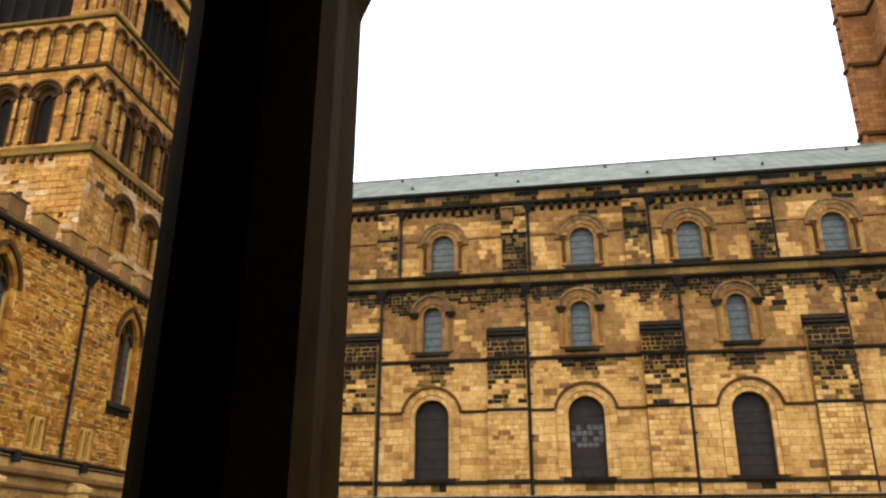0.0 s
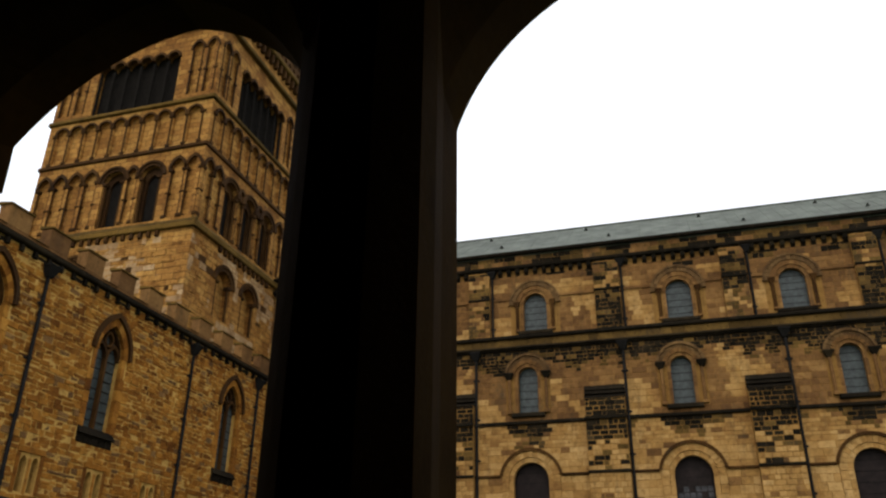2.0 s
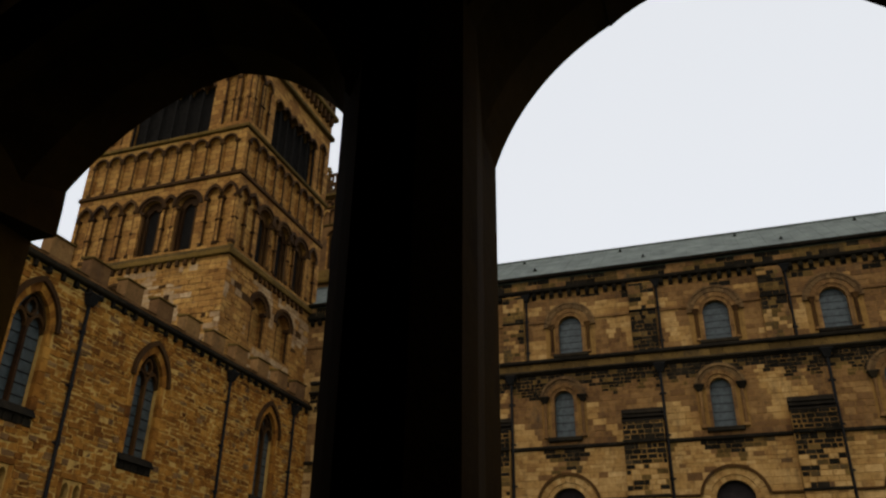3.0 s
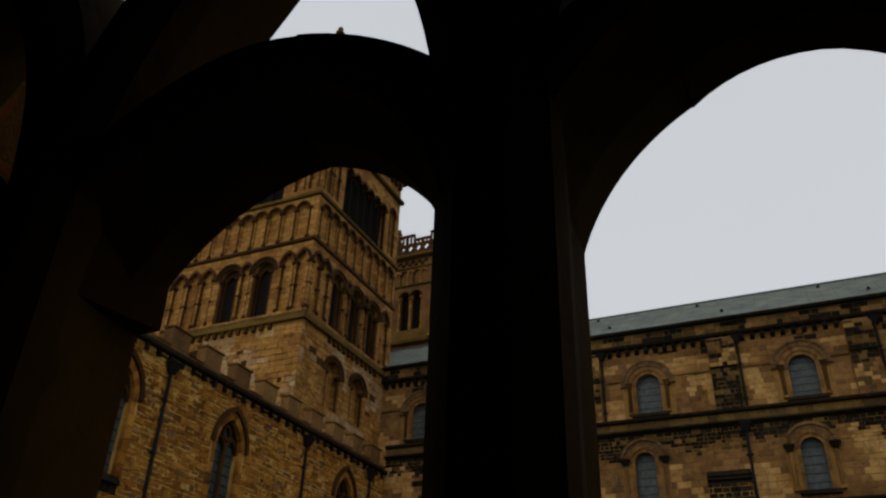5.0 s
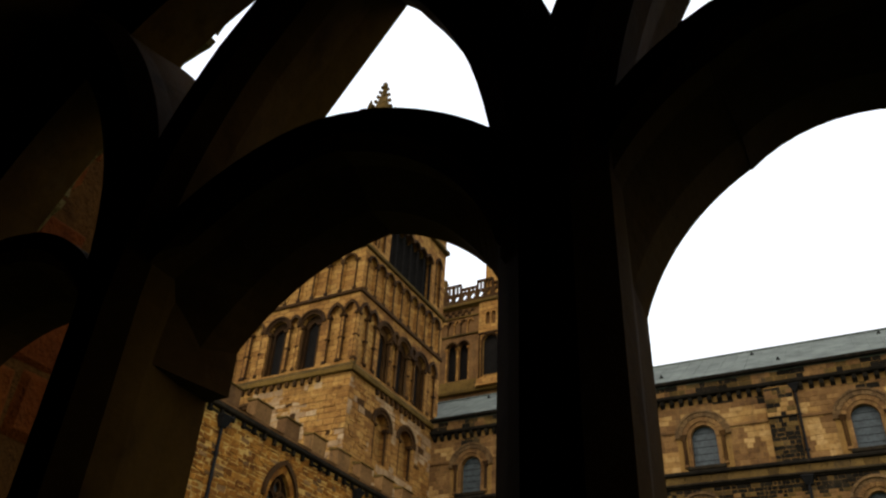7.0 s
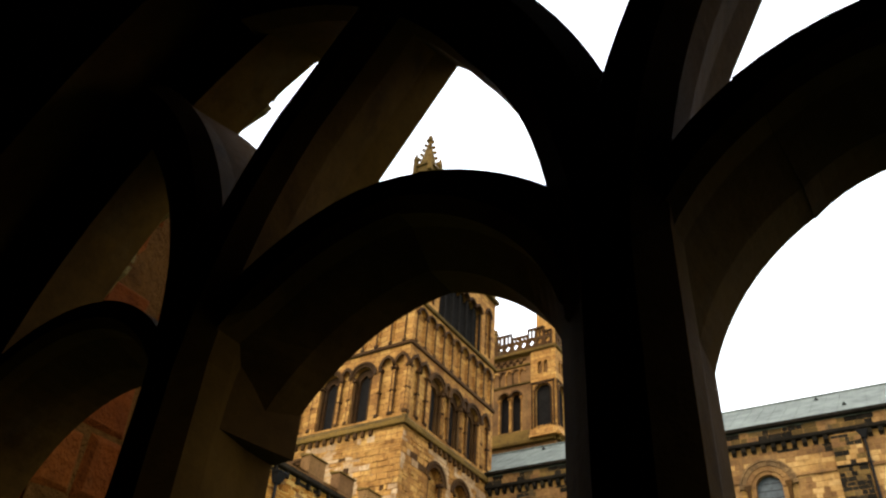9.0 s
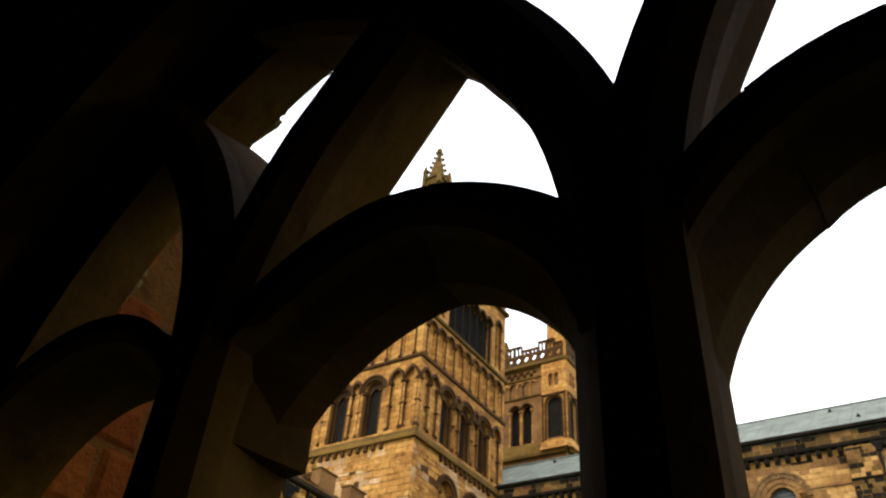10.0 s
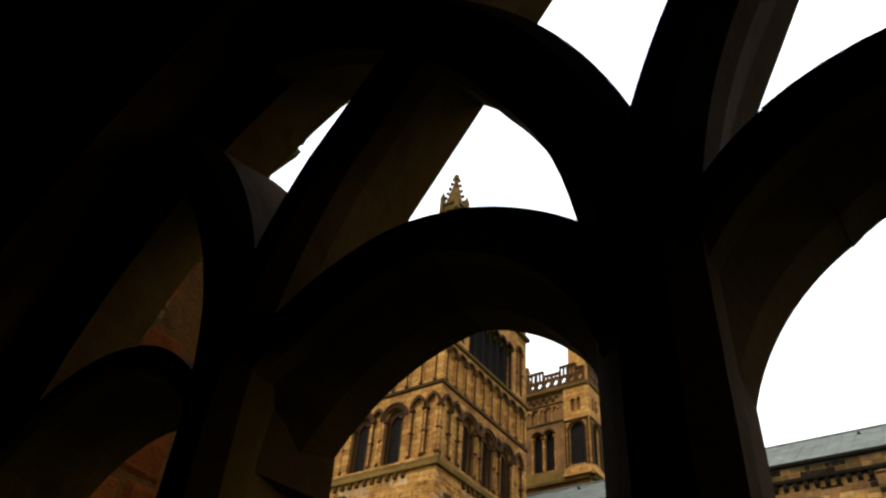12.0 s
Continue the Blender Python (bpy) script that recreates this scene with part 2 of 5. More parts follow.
# ---- building in the plane of a wall: u along it, v up, w out of it ----
class Shape:
    """Collects vertices and faces; put() maps (u, v, w) to the world."""

    def __init__(self, put):
        self.put, self.v, self.f, self.m, self.runs = put, [], [], [], []
        self.weld = False

    def add(self, pts, faces, m=0):
        k = len(self.v)
        self.runs.append((pts, faces, m))
        self.v += [self.put(*p) for p in pts]
        self.f += [tuple(k + i for i in f) for f in faces]
        self.m += [m] * len(faces)

    def box(self, u0, u1, v0, v1, w0, w1, m=0, e=0.0, uneven=0.0, rng=random):
        """A box; e: how far its front edges are worn back."""
        a = [(u0, v0, w0), (u1, v0, w0), (u1, v1, w0), (u0, v1, w0)]
        if e:
            a += [(u0, v0, w1 - e), (u1, v0, w1 - e), (u1, v1, w1 - e), (u0, v1, w1 - e)]
            a += [(u0 + e, v0 + e, w1), (u1 - e, v0 + e, w1), (u1 - e, v1 - e, w1), (u0 + e, v1 - e, w1)]
            if uneven:
                for i in range(4):
                    du, dv = rng.uniform(-uneven, uneven), rng.uniform(-uneven, uneven)
                    for j in (i, i + 4, i + 8):
                        a[j] = (a[j][0] + du, a[j][1] + dv, a[j][2])
                    a[i + 8] = (*a[i + 8][:2], a[i + 8][2] + rng.uniform(-0.5, 0.3) * uneven)
            f = [(3, 2, 1, 0), (8, 9, 10, 11)]
            for i in range(4):
                j = (i + 1) % 4
                f += [(i, j, j + 4, i + 4), (i + 4, j + 4, j + 8, i + 8)]
        else:
            a += [(u0, v0, w1), (u1, v0, w1), (u1, v1, w1), (u0, v1, w1)]
            f = [(3, 2, 1, 0), (4, 5, 6, 7)] + [(i, (i + 1) % 4, (i + 1) % 4 + 4, i + 4) for i in range(4)]
        self.add(a, f, m)

    def wedge(self, u0, u1, v0, v1, w0, w1, m=0):
        """A weathering: full depth w1 at v0, sloping back to w0 at v1."""
        self.add([(u0, v0, w0), (u1, v0, w0), (u1, v0, w1), (u0, v0, w1), (u0, v1, w0), (u1, v1, w0)],
                 [(0, 1, 2, 3), (3, 2, 5, 4), (0, 4, 5, 1), (0, 3, 4), (1, 5, 2)], m)

    def band(self, inner, outer, w0, w1, gap=0.0, m=0):
        """Stones between two lines with the same number of points (an arch ring, a bar)."""
        if not gap:
            n = len(inner)
            pts = [q for i in range(n) for q in ((*inner[i], w0), (*inner[i], w1), (*outer[i], w1), (*outer[i], w0))]
            f = [(0, 1, 2, 3), tuple(4 * n - 4 + j for j in (3, 2, 1, 0))]
            for i in range(n - 1):
                f += [(4 * i + j, 4 * i + (j + 1) % 4, 4 * i + 4 + (j + 1) % 4, 4 * i + 4 + j) for j in range(4)]
            self.add(pts, f, m)
            return
        for i in range(len(inner) - 1):
            a, b, c, d = inner[i], inner[i + 1], outer[i + 1], outer[i]
            a, b = lerp(a, b, gap), lerp(b, a, gap)
            d, c = lerp(d, c, gap), lerp(c, d, gap)
            q = [a, b, c, d]
            self.add([(*p, w0) for p in q] + [(*p, w1) for p in q],
                     [(0, 1, 2, 3), (7, 6, 5, 4), (0, 4, 5, 1), (1, 5, 6, 2), (2, 6, 7, 3), (3, 7, 4, 0)], m)

    def shaft(self, u, v0, v1, w, r, m=0, n=8):
        ring = [(u + r * math.cos(2 * math.pi * i / n), w + r * math.sin(2 * math.pi * i / n)) for i in range(n)]
        self.add([(a, v0, b) for a, b in ring] + [(a, v1, b) for a, b in ring],
                 [(i, (i + 1) % n, (i + 1) % n + n, i + n) for i in range(n)] + [tuple(range(n))[::-1], tuple(range(n, 2 * n))], m)

    def plate(self, outline, holes, w0, w1, m=0, m_side=None):
        """A slab with openings through it."""
        self.weld = True
        bm = bmesh.new()
        for loop in [outline] + holes:
            vs = [bm.verts.new((p[0], p[1], 0)) for p in loop]
            for i in range(len(vs)):
                bm.edges.new((vs[i], vs[(i + 1) % len(vs)]))
        bmesh.ops.triangle_fill(bm, edges=bm.edges[:], use_beauty=True, use_dissolve=False)
        bm.verts.index_update()
        pts = [(v.co.x, v.co.y) for v in bm.verts]
        tri = []
        for f in bm.faces:
            ids = [v.index for v in f.verts]
            tri.append(ids if f.normal.z > 0 else ids[::-1])
        bm.free()
        self.add([(*p, w1) for p in pts], tri, m)
        self.add([(*p, w0) for p in pts], [t[::-1] for t in tri], m)
        for loop in [outline] + holes:
            n = len(loop)
            self.add([(*p, w0) for p in loop] + [(*p, w1) for p in loop], [(i, (i + 1) % n, (i + 1) % n + n, i + n) for i in range(n)], m if m_side is None else m_side)

    def mesh(self, name, mats):
        me = bpy.data.meshes.new(name)
        me.from_pydata([tuple(p) for p in self.v], [], self.f)
        for m in mats:
            me.materials.append(m)
        me.polygons.foreach_set("material_index", self.m)
        bm = bmesh.new()
        bm.from_mesh(me)
        if self.weld:
            bmesh.ops.remove_doubles(bm, verts=bm.verts, dist=1e-5)
        bmesh.ops.recalc_face_normals(bm, faces=bm.faces)
        bm.to_mesh(me)
        bm.free()
        me.update()
        return me

    def pieces(self, name, mats, parent, label=""):
        """Every added solid as a piece of its own."""
        for pts, faces, m in self.runs:
            s = Shape(self.put)
            s.add(pts, faces, 0)
            s.part(name, mats[m] if isinstance(mats, (list, tuple)) else mats, parent, label)

    def part(self, name, mats, parent=None, label="", kind=""):
        ob = new(name, self.mesh(name, mats if isinstance(mats, (list, tuple)) else [mats]))
        ob.parent = parent
        if parent and parent.data is None:
            ob.matrix_parent_inverse = Matrix.Translation(-parent.location)
        return tagged(ob, label, kind=kind)


def lerp(a, b, t):
    return tuple(x + (y - x) * t for x, y in zip(a, b))


def thing(name, label, category, at=(0, 0, 0), group="", kind=""):
    ob = new(name)
    ob.empty_display_size, ob.location = 0.3, at
    return tagged(ob, label, category, group, kind)


def facing_south(y):
    return lambda u, v, w: (u, y - w, v)


def facing_east(x):
    return lambda u, v, w: (x + w, u, v)


def round_arch(c, v0, spring, half, n=14):
    """The outline of a round-headed opening."""
    return [(c - half, v0), (c + half, v0)] + [(c + half * math.cos(math.pi * i / n), spring + half * math.sin(math.pi * i / n)) for i in range(n + 1)]


def arc(c, v, r, a0, a1, n):
    return [(c + r * math.cos(radians(a0 + (a1 - a0) * i / n)), v + r * math.sin(radians(a0 + (a1 - a0) * i / n))) for i in range(n + 1)]


def pointed_line(c, spring, half, k, n=8):
    """The line of a pointed head from the one springing to the other; k: radius as a share of the span."""
    r = 2 * half * k
    a = math.degrees(math.acos((r - half) / r))
    right = arc(c + half - r, spring, r, 0, a, n)
    left = arc(c - half + r, spring, r, 180 - a, 180, n)
    return right + left[1:]


def pointed_arch(c, v0, spring, half, k=0.8, n=8):
    return [(c - half, v0), (c + half, v0)] + pointed_line(c, spring, half, k, n)


def courses(s, u0, u1, v0, v1, height, length, jitter, holes, w, choose, rng, gap=0.012, proud=(0.004, 0.022), collect=None):
    """Lays stones over a stretch of wall, course by course, round the openings. holes: functions of v that give (u0, u1) or None."""
    v = v0
    while v < v1 - 0.06:
        h = min(height * rng.uniform(1 - jitter, 1 + jitter), v1 - v)
        if v1 - v - h < height * 0.4:
            h = v1 - v
        runs = [(u0, u1)]
        for hole in holes:
            cut = hole(v + h / 2)
            if cut:
                nxt = []
                for a, b in runs:
                    if cut[1] <= a or cut[0] >= b:
                        nxt.append((a, b))
                    else:
                        if cut[0] - a > 0.08:
                            nxt.append((a, cut[0]))
                        if b - cut[1] > 0.08:
                            nxt.append((cut[1], b))
                runs = nxt
        for a, b in runs:
            u = a
            while u < b - 0.05:
                ln = length * rng.uniform(0.55, 1.5)
                e = b if b - u - ln < length * 0.4 else u + ln
                p = rng.uniform(*proud)
                dv = rng.uniform(-1, 1) * jitter * 0.05
                m = choose((u + e) / 2, v + h / 2)
                # soot hides most of the joints
                g = gap * rng.choice((0.3, 0.3, 0.8, 1.8)) if m == 2 else gap
                blk = (u + g / 2, e - g / 2, v + g / 2 + dv * 0.5, v + h - g / 2 + dv * 0.5, w - 0.02, w + p, m, min(0.012, h * 0.08))
                if collect is not None:
                    collect.append(blk)
                else:
                    s.box(*blk)
                u = e
        v += h


def hole_round(c, v0, spring, half):
    def cut(v):
        if v < v0 or v > spring + half:
            return None
        d = half if v <= spring else math.sqrt(max(0, half * half - (v - spring) ** 2))
        return (c - d, c + d)
    return cut


def hole_rect(a, b, v0, v1):
    return lambda v: (a, b) if v0 < v < v1 else None


def lay(put, name, mats, parent, u0, u1, v0, v1, height, length, jitter, holes, w, choose, seed, near=None, limit=290, proud=(0.004, 0.022), gap=0.012, uneven=0.0):
    """Stones of one wall: those in the stretch near(u, v) as pieces of their own, the rest in one mesh."""
    rng = random.Random(seed)
    blocks = []
    courses(None, u0, u1, v0, v1, height, length, jitter, holes, w, choose, rng, gap, proud, blocks)
    rest, single = Shape(put), 0
    for b in blocks:
        if near and single < limit and near((b[0] + b[1]) / 2, (b[2] + b[3]) / 2):
            s = Shape(put)
            s.box(*b[:6], 0, b[7], uneven, rng)
            s.part(name, mats[b[6]], parent)
            single += 1
        else:
            rest.box(*b, uneven, rng)
    if rest.f:
        rest.part("masonry", mats, parent, kind="stuff")


# ---- the ground of the garth ----
def world_put(u, v, w):
    return (u, w, v)


g = Shape(world_put)
g.add([(-3000, -0.15, -3000), (3000, -0.15, -3000), (3000, -0.15, 3000), (-3000, -0.15, 3000)], [(0, 1, 2, 3)])
tagged(g.part("ground", GRASS), "short green grass of the cloister garth", "ground", kind="structure")

# ---- unseen shell closing the walk round the camera: floor, rear wall, ends, ceiling ----
def walk_slab(z0, z1, north):
    """A slab under or over the walk; its north edge follows the skewed window wall."""
    sh = Shape(world_put)
    plan = [(-9.4, -4.0), (9.4, -4.0), (9.4, north + 0.164 * 9.4), (-9.4, north - 0.164 * 9.4)]
    sh.add([(x, z0, y) for x, y in plan] + [(x, z1, y) for x, y in plan],
           [(3, 2, 1, 0), (4, 5, 6, 7), (0, 1, 5, 4), (1, 2, 6, 5), (2, 3, 7, 6), (3, 0, 4, 7)])
    return sh


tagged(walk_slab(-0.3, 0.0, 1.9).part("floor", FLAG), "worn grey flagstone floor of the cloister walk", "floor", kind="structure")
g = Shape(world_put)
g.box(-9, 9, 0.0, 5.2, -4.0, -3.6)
tagged(g.part("wall_south", PLASTER), "plain unseen rear wall of the walk", "wall", kind="structure")
# end walls out of view, added to keep light out of the walk
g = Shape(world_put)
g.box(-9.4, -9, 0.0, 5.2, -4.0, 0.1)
tagged(g.part("wall_west", PLASTER), "plain unseen end wall added to close the walk", "wall", kind="structure")
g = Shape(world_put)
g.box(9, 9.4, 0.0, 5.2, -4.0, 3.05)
tagged(g.part("wall_east", PLASTER), "plain unseen end wall added to close the walk", "wall", kind="structure")
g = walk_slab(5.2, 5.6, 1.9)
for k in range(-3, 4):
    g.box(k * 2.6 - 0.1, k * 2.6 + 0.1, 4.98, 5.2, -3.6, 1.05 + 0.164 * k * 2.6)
tagged(g.part("ceiling", PLASTER), "unseen ribbed ceiling added over the cloister walk", "ceiling", kind="structure")

# ---- the window wall of the cloister, with its opening ----
MULLIONS = (-1.13, -0.07)
PITCH, SPRING, ARC_R = 1.06, 2.70, 1.80
JAMB_L, JAMB_R = -1.13 - PITCH, -0.07 + PITCH
SKEW = 0.164  # the window wall is not square to the nave: it comes nearer towards the west


def near_put(u, v, w):
    """A place on the window wall, drawn on a square plan (w = -y) and cast from a standing point onto the skewed wall."""
    y = -w
    if abs(u) > 5:
        return (u, y + SKEW * u, v)
    ex, ey, ez = 0.283, 0.29, 1.96
    k = (y - ey + SKEW * ex) / ((y - ey) - SKEW * (u - ex))
    return (ex + k * (u - ex), ey + k * (y - ey), ez + k * (v - ez))




def arch_line(r_extra, n=16):
    """The containing pointed arch, from the one jamb up and down to the other; r_extra widens it."""
    r = ARC_R + r_extra
    cl, cr = JAMB_L + ARC_R, JAMB_R - ARC_R
    mid = (JAMB_L + JAMB_R) / 2
    a = math.degrees(math.acos((cl - mid) / r))
    left = arc(cl, SPRING, r, 180, 180 - a, n)
    right = arc(cr, SPRING, r, a, 0, n)
    return left + right[1:]


def arch_hole(r_extra, sill):
    line = arch_line(r_extra)
    return [(JAMB_R + r_extra, sill), (JAMB_L - r_extra, sill)] + line


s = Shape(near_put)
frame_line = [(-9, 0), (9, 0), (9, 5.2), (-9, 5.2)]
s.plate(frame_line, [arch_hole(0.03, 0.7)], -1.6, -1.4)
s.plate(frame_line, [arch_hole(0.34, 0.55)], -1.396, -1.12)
wall_north = tagged(s.part("wall_north", NEAR), "stone window wall of the cloister walk, shade put into its colour", "wall", kind="structure")
s = Shape(near_put)
rng = random.Random(4)
# worn voussoirs of the outer order, lit from the garth: each with a hollowed, broken lower edge
APEX = 95.7
for side in (1, -1):
    centre = JAMB_L + ARC_R if side > 0 else JAMB_R - ARC_R
    joint = 125.7 + 7.8 * 7
    stone_no = 0
    while joint > APEX + 1:
        low = max(APEX, joint - 7.8)
        base = {6: 2.1, 7: 2.15}.get(stone_no, rng.uniform(2.07, 2.16)) if side > 0 else rng.uniform(2.07, 2.16)
        inner, outer = [], []
        for k in range(8):
            u = k / 7
            th = joint + (low - joint) * u
            r = base + 0.045 * math.sin(math.pi * min(1, u * 1.15)) + rng.uniform(-0.008, 0.008)
            gap = 0.25 if k == 0 else (-0.25 if k == 7 else 0)
            for line, rad in ((inner, r), (outer, 2.66)):
                line.append((centre + side * rad * math.cos(radians(th - gap)), SPRING + rad * math.sin(radians(th - gap))))
        s.band(inner, outer, -1.74 - rng.uniform(0, 0.02), -1.6)
        joint -= 7.8
        stone_no += 1
s.pieces("voussoir", NEAR_ARCH, wall_north)
s = Shape(near_put)
for z in range(11):
    for a, b in ((JAMB_L - 0.95, JAMB_L - 0.2), (JAMB_R + 0.2, JAMB_R + 0.95)):
        s.box(a, b, 0.2 * z + 0.55 + 0.004, 0.2 * z + 0.746, -1.6, -1.74 + rng.uniform(-0.012, 0.012), 0, 0.012)
s.pieces("jamb_stone", NEAR_RED, wall_north)

# ---- the tracery: mullions, round light heads, crossing bars ----
tracery = thing("window_tracery", "stone tracery with round light heads and crossing bars, shade put into its colour", "window", (-0.6, 1.45, 0.7))


def bar_profile(line_in, half_in, half_out, swell=0.0, slim=0.0, fat=0.0, blunt=1.0, w_in=-1.30, w_out=-1.60):
    """A chamfered bar along a line: wide towards the walk, narrower outside; swell thickens its one flank towards the crown, slim thins it, fat widens the back of the other; blunt cuts its front arris."""
    out = []
    n = len(line_in)
    for i in range(n):
        a, b = line_in[max(0, i - 1)], line_in[min(n - 1, i + 1)]
        d = math.hypot(b[0] - a[0], b[1] - a[1])
        nu, nv = -(b[1] - a[1]) / d, (b[0] - a[0]) / d
        p = line_in[i]
        ring = []
        more = swell * min(1.2, max(0.0, (p[1] - 3.15) / 0.34)) ** 2 - slim
        for h, w in ((-half_out - fat, w_out), (-half_out - 0.004 - fat * 0.7, -1.5), (-half_in, -1.38), (-half_in, w_in - 0.01), (-half_in * 0.45, w_in + 0.035),
                     (half_in * 0.45, w_in + 0.035), ((half_in + more) * blunt, w_in - 0.01), (half_in + more, -1.38), (half_out + 0.004 + max(0, more), -1.5), (half_out, w_out)):
            ring.append((p[0] + nu * h, p[1] + nv * h, w))
        out.append(ring)
    return out


def add_bar(sh, line, half_in, half_out, swell=0.0, slim=0.0, fat=0.0, blunt=1.0):
    rings = bar_profile(line, half_in, half_out, swell, slim, fat, blunt)
    k = len(rings[0])
    pts = [p for r in rings for p in r]
    faces = [tuple(range(k))[::-1], tuple((len(rings) - 1) * k + i for i in range(k))]
    for i in range(len(rings) - 1):
        for j in range(k):
            faces.append((i * k + j, i * k + (j + 1) % k, (i + 1) * k + (j + 1) % k, (i + 1) * k + j))
    sh.add(pts, faces)


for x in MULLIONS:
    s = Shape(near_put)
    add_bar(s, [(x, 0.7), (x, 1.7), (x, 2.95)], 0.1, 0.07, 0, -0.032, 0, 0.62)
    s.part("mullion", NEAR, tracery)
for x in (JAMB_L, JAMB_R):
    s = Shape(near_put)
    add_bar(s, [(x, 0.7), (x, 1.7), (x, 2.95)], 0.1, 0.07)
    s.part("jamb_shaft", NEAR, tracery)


def inside_arch(p):
    cl, cr = JAMB_L + ARC_R, JAMB_R - ARC_R
    return math.hypot(p[0] - cl, max(0, p[1] - SPRING)) < ARC_R + 0.16 and math.hypot(p[0] - cr, max(0, p[1] - SPRING)) < ARC_R + 0.16


# (mullion, side): where the bar runs on straight, its rise there, its swelling, its thinning, the widening of its back
BARS = {(-1.13, 1): (3.58, 1.515, 0, 0, 0), (-0.07, 1): (3.5, 2.0, 0, 0.018, 0), (-1.13, -1): (9, 1, 0, 0, 0.085), (-0.07, -1): (9, 1, 0.02, 0, 0)}
for (x, side), (straight, rise, swell, slim, fat) in BARS.items():
    a0, a1 = (180, 95) if side > 0 else (0, 85)
    line = [p for p in arc(x + side * ARC_R, SPRING, ARC_R, a0, a1, 40) if p[1] < straight]
    while line[-1][1] > 3.4 and straight < 5 and line[-1][1] < 5:
        line.append((line[-1][0] + 0.06 / math.hypot(1, rise), line[-1][1] + 0.06 * rise / math.hypot(1, rise)))
    line = [p for p in line if inside_arch(p)]
    if len(line) > 4:
        s = Shape(near_put)
        add_bar(s, line, 0.095, 0.052, swell, slim, fat)
        s.part("tracery_bar", NEAR, tracery)


def head_edge(k, side, a):
    """Inner edge of a head stone at the angle a."""
    ca, sa = math.cos(radians(a)), math.sin(radians(a))
    if k == 1 and side:
        r = 0.447 + (0.035 if a > 128 else 0.02) * ((a - 128) / 40) ** 2
        return (-0.6 + r * ca, 2.59 + r * sa)
    if k == 1:
        p = (-0.695 + 0.482 * ca, 2.588 + 0.482 * sa)
    elif k == 2 and side:
        p = (0.467 + 0.49 * ca, 2.551 + 0.49 * sa)
    elif k == 2:
        t = max(0.0, (80 - a) / 68) ** 2
        p = (0.413 + (0.278 + 0.22 * t) * ca, 2.768 + 0.278 * sa - 0.15 * t)
    else:
        p = (-1.66 + 0.47 * ca, 2.58 + 0.47 * sa)
    return p


def head_crown(k, a):
    """Outer edge of a head at the angle a; the middle one is flattened."""
    ca, sa = math.cos(radians(a)), math.sin(radians(a))
    if k == 1:
        return (-0.63 + 0.56 * ca, 3.188 - 0.76 * abs(0.56 * ca) ** 1.8 - (0.12 if ca > 0 else 0.25) * (1 - sa) ** 2)
    if k == 2:
        return (0.447 + 0.528 * ca, 2.647 + 0.528 * sa)
    return (-1.66 + 0.572 * ca, 2.58 + 0.572 * sa)


# the angles between which the two stones of each head run: (right, left)
STONES = [((12, 76), (76, 172)), ((14, 76), (74, 166)), ((12, 131.5), (119, 170))]
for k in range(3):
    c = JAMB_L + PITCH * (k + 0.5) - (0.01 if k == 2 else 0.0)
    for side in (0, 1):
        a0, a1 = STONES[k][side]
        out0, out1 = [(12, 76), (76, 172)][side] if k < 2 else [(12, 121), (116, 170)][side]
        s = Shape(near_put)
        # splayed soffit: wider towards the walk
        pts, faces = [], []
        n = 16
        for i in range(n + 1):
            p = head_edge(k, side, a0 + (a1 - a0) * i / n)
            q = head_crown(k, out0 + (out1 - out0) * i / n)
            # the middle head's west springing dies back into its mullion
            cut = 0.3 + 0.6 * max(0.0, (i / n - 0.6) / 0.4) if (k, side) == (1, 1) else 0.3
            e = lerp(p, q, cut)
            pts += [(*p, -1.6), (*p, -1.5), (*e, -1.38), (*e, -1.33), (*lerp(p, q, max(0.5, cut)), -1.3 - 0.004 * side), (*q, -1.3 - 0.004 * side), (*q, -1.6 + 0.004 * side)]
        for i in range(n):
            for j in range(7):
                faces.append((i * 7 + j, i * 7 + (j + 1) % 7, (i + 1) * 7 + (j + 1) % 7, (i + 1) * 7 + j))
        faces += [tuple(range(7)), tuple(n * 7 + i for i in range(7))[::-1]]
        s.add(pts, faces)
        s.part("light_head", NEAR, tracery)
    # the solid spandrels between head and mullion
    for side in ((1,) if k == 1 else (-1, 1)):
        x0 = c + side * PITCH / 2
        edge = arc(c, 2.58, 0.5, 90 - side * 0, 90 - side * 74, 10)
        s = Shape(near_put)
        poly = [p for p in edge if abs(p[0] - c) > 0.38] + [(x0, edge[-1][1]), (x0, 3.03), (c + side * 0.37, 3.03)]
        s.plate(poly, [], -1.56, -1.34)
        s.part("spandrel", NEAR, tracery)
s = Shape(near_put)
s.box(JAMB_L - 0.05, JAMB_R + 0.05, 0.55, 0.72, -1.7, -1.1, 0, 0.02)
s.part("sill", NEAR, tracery)

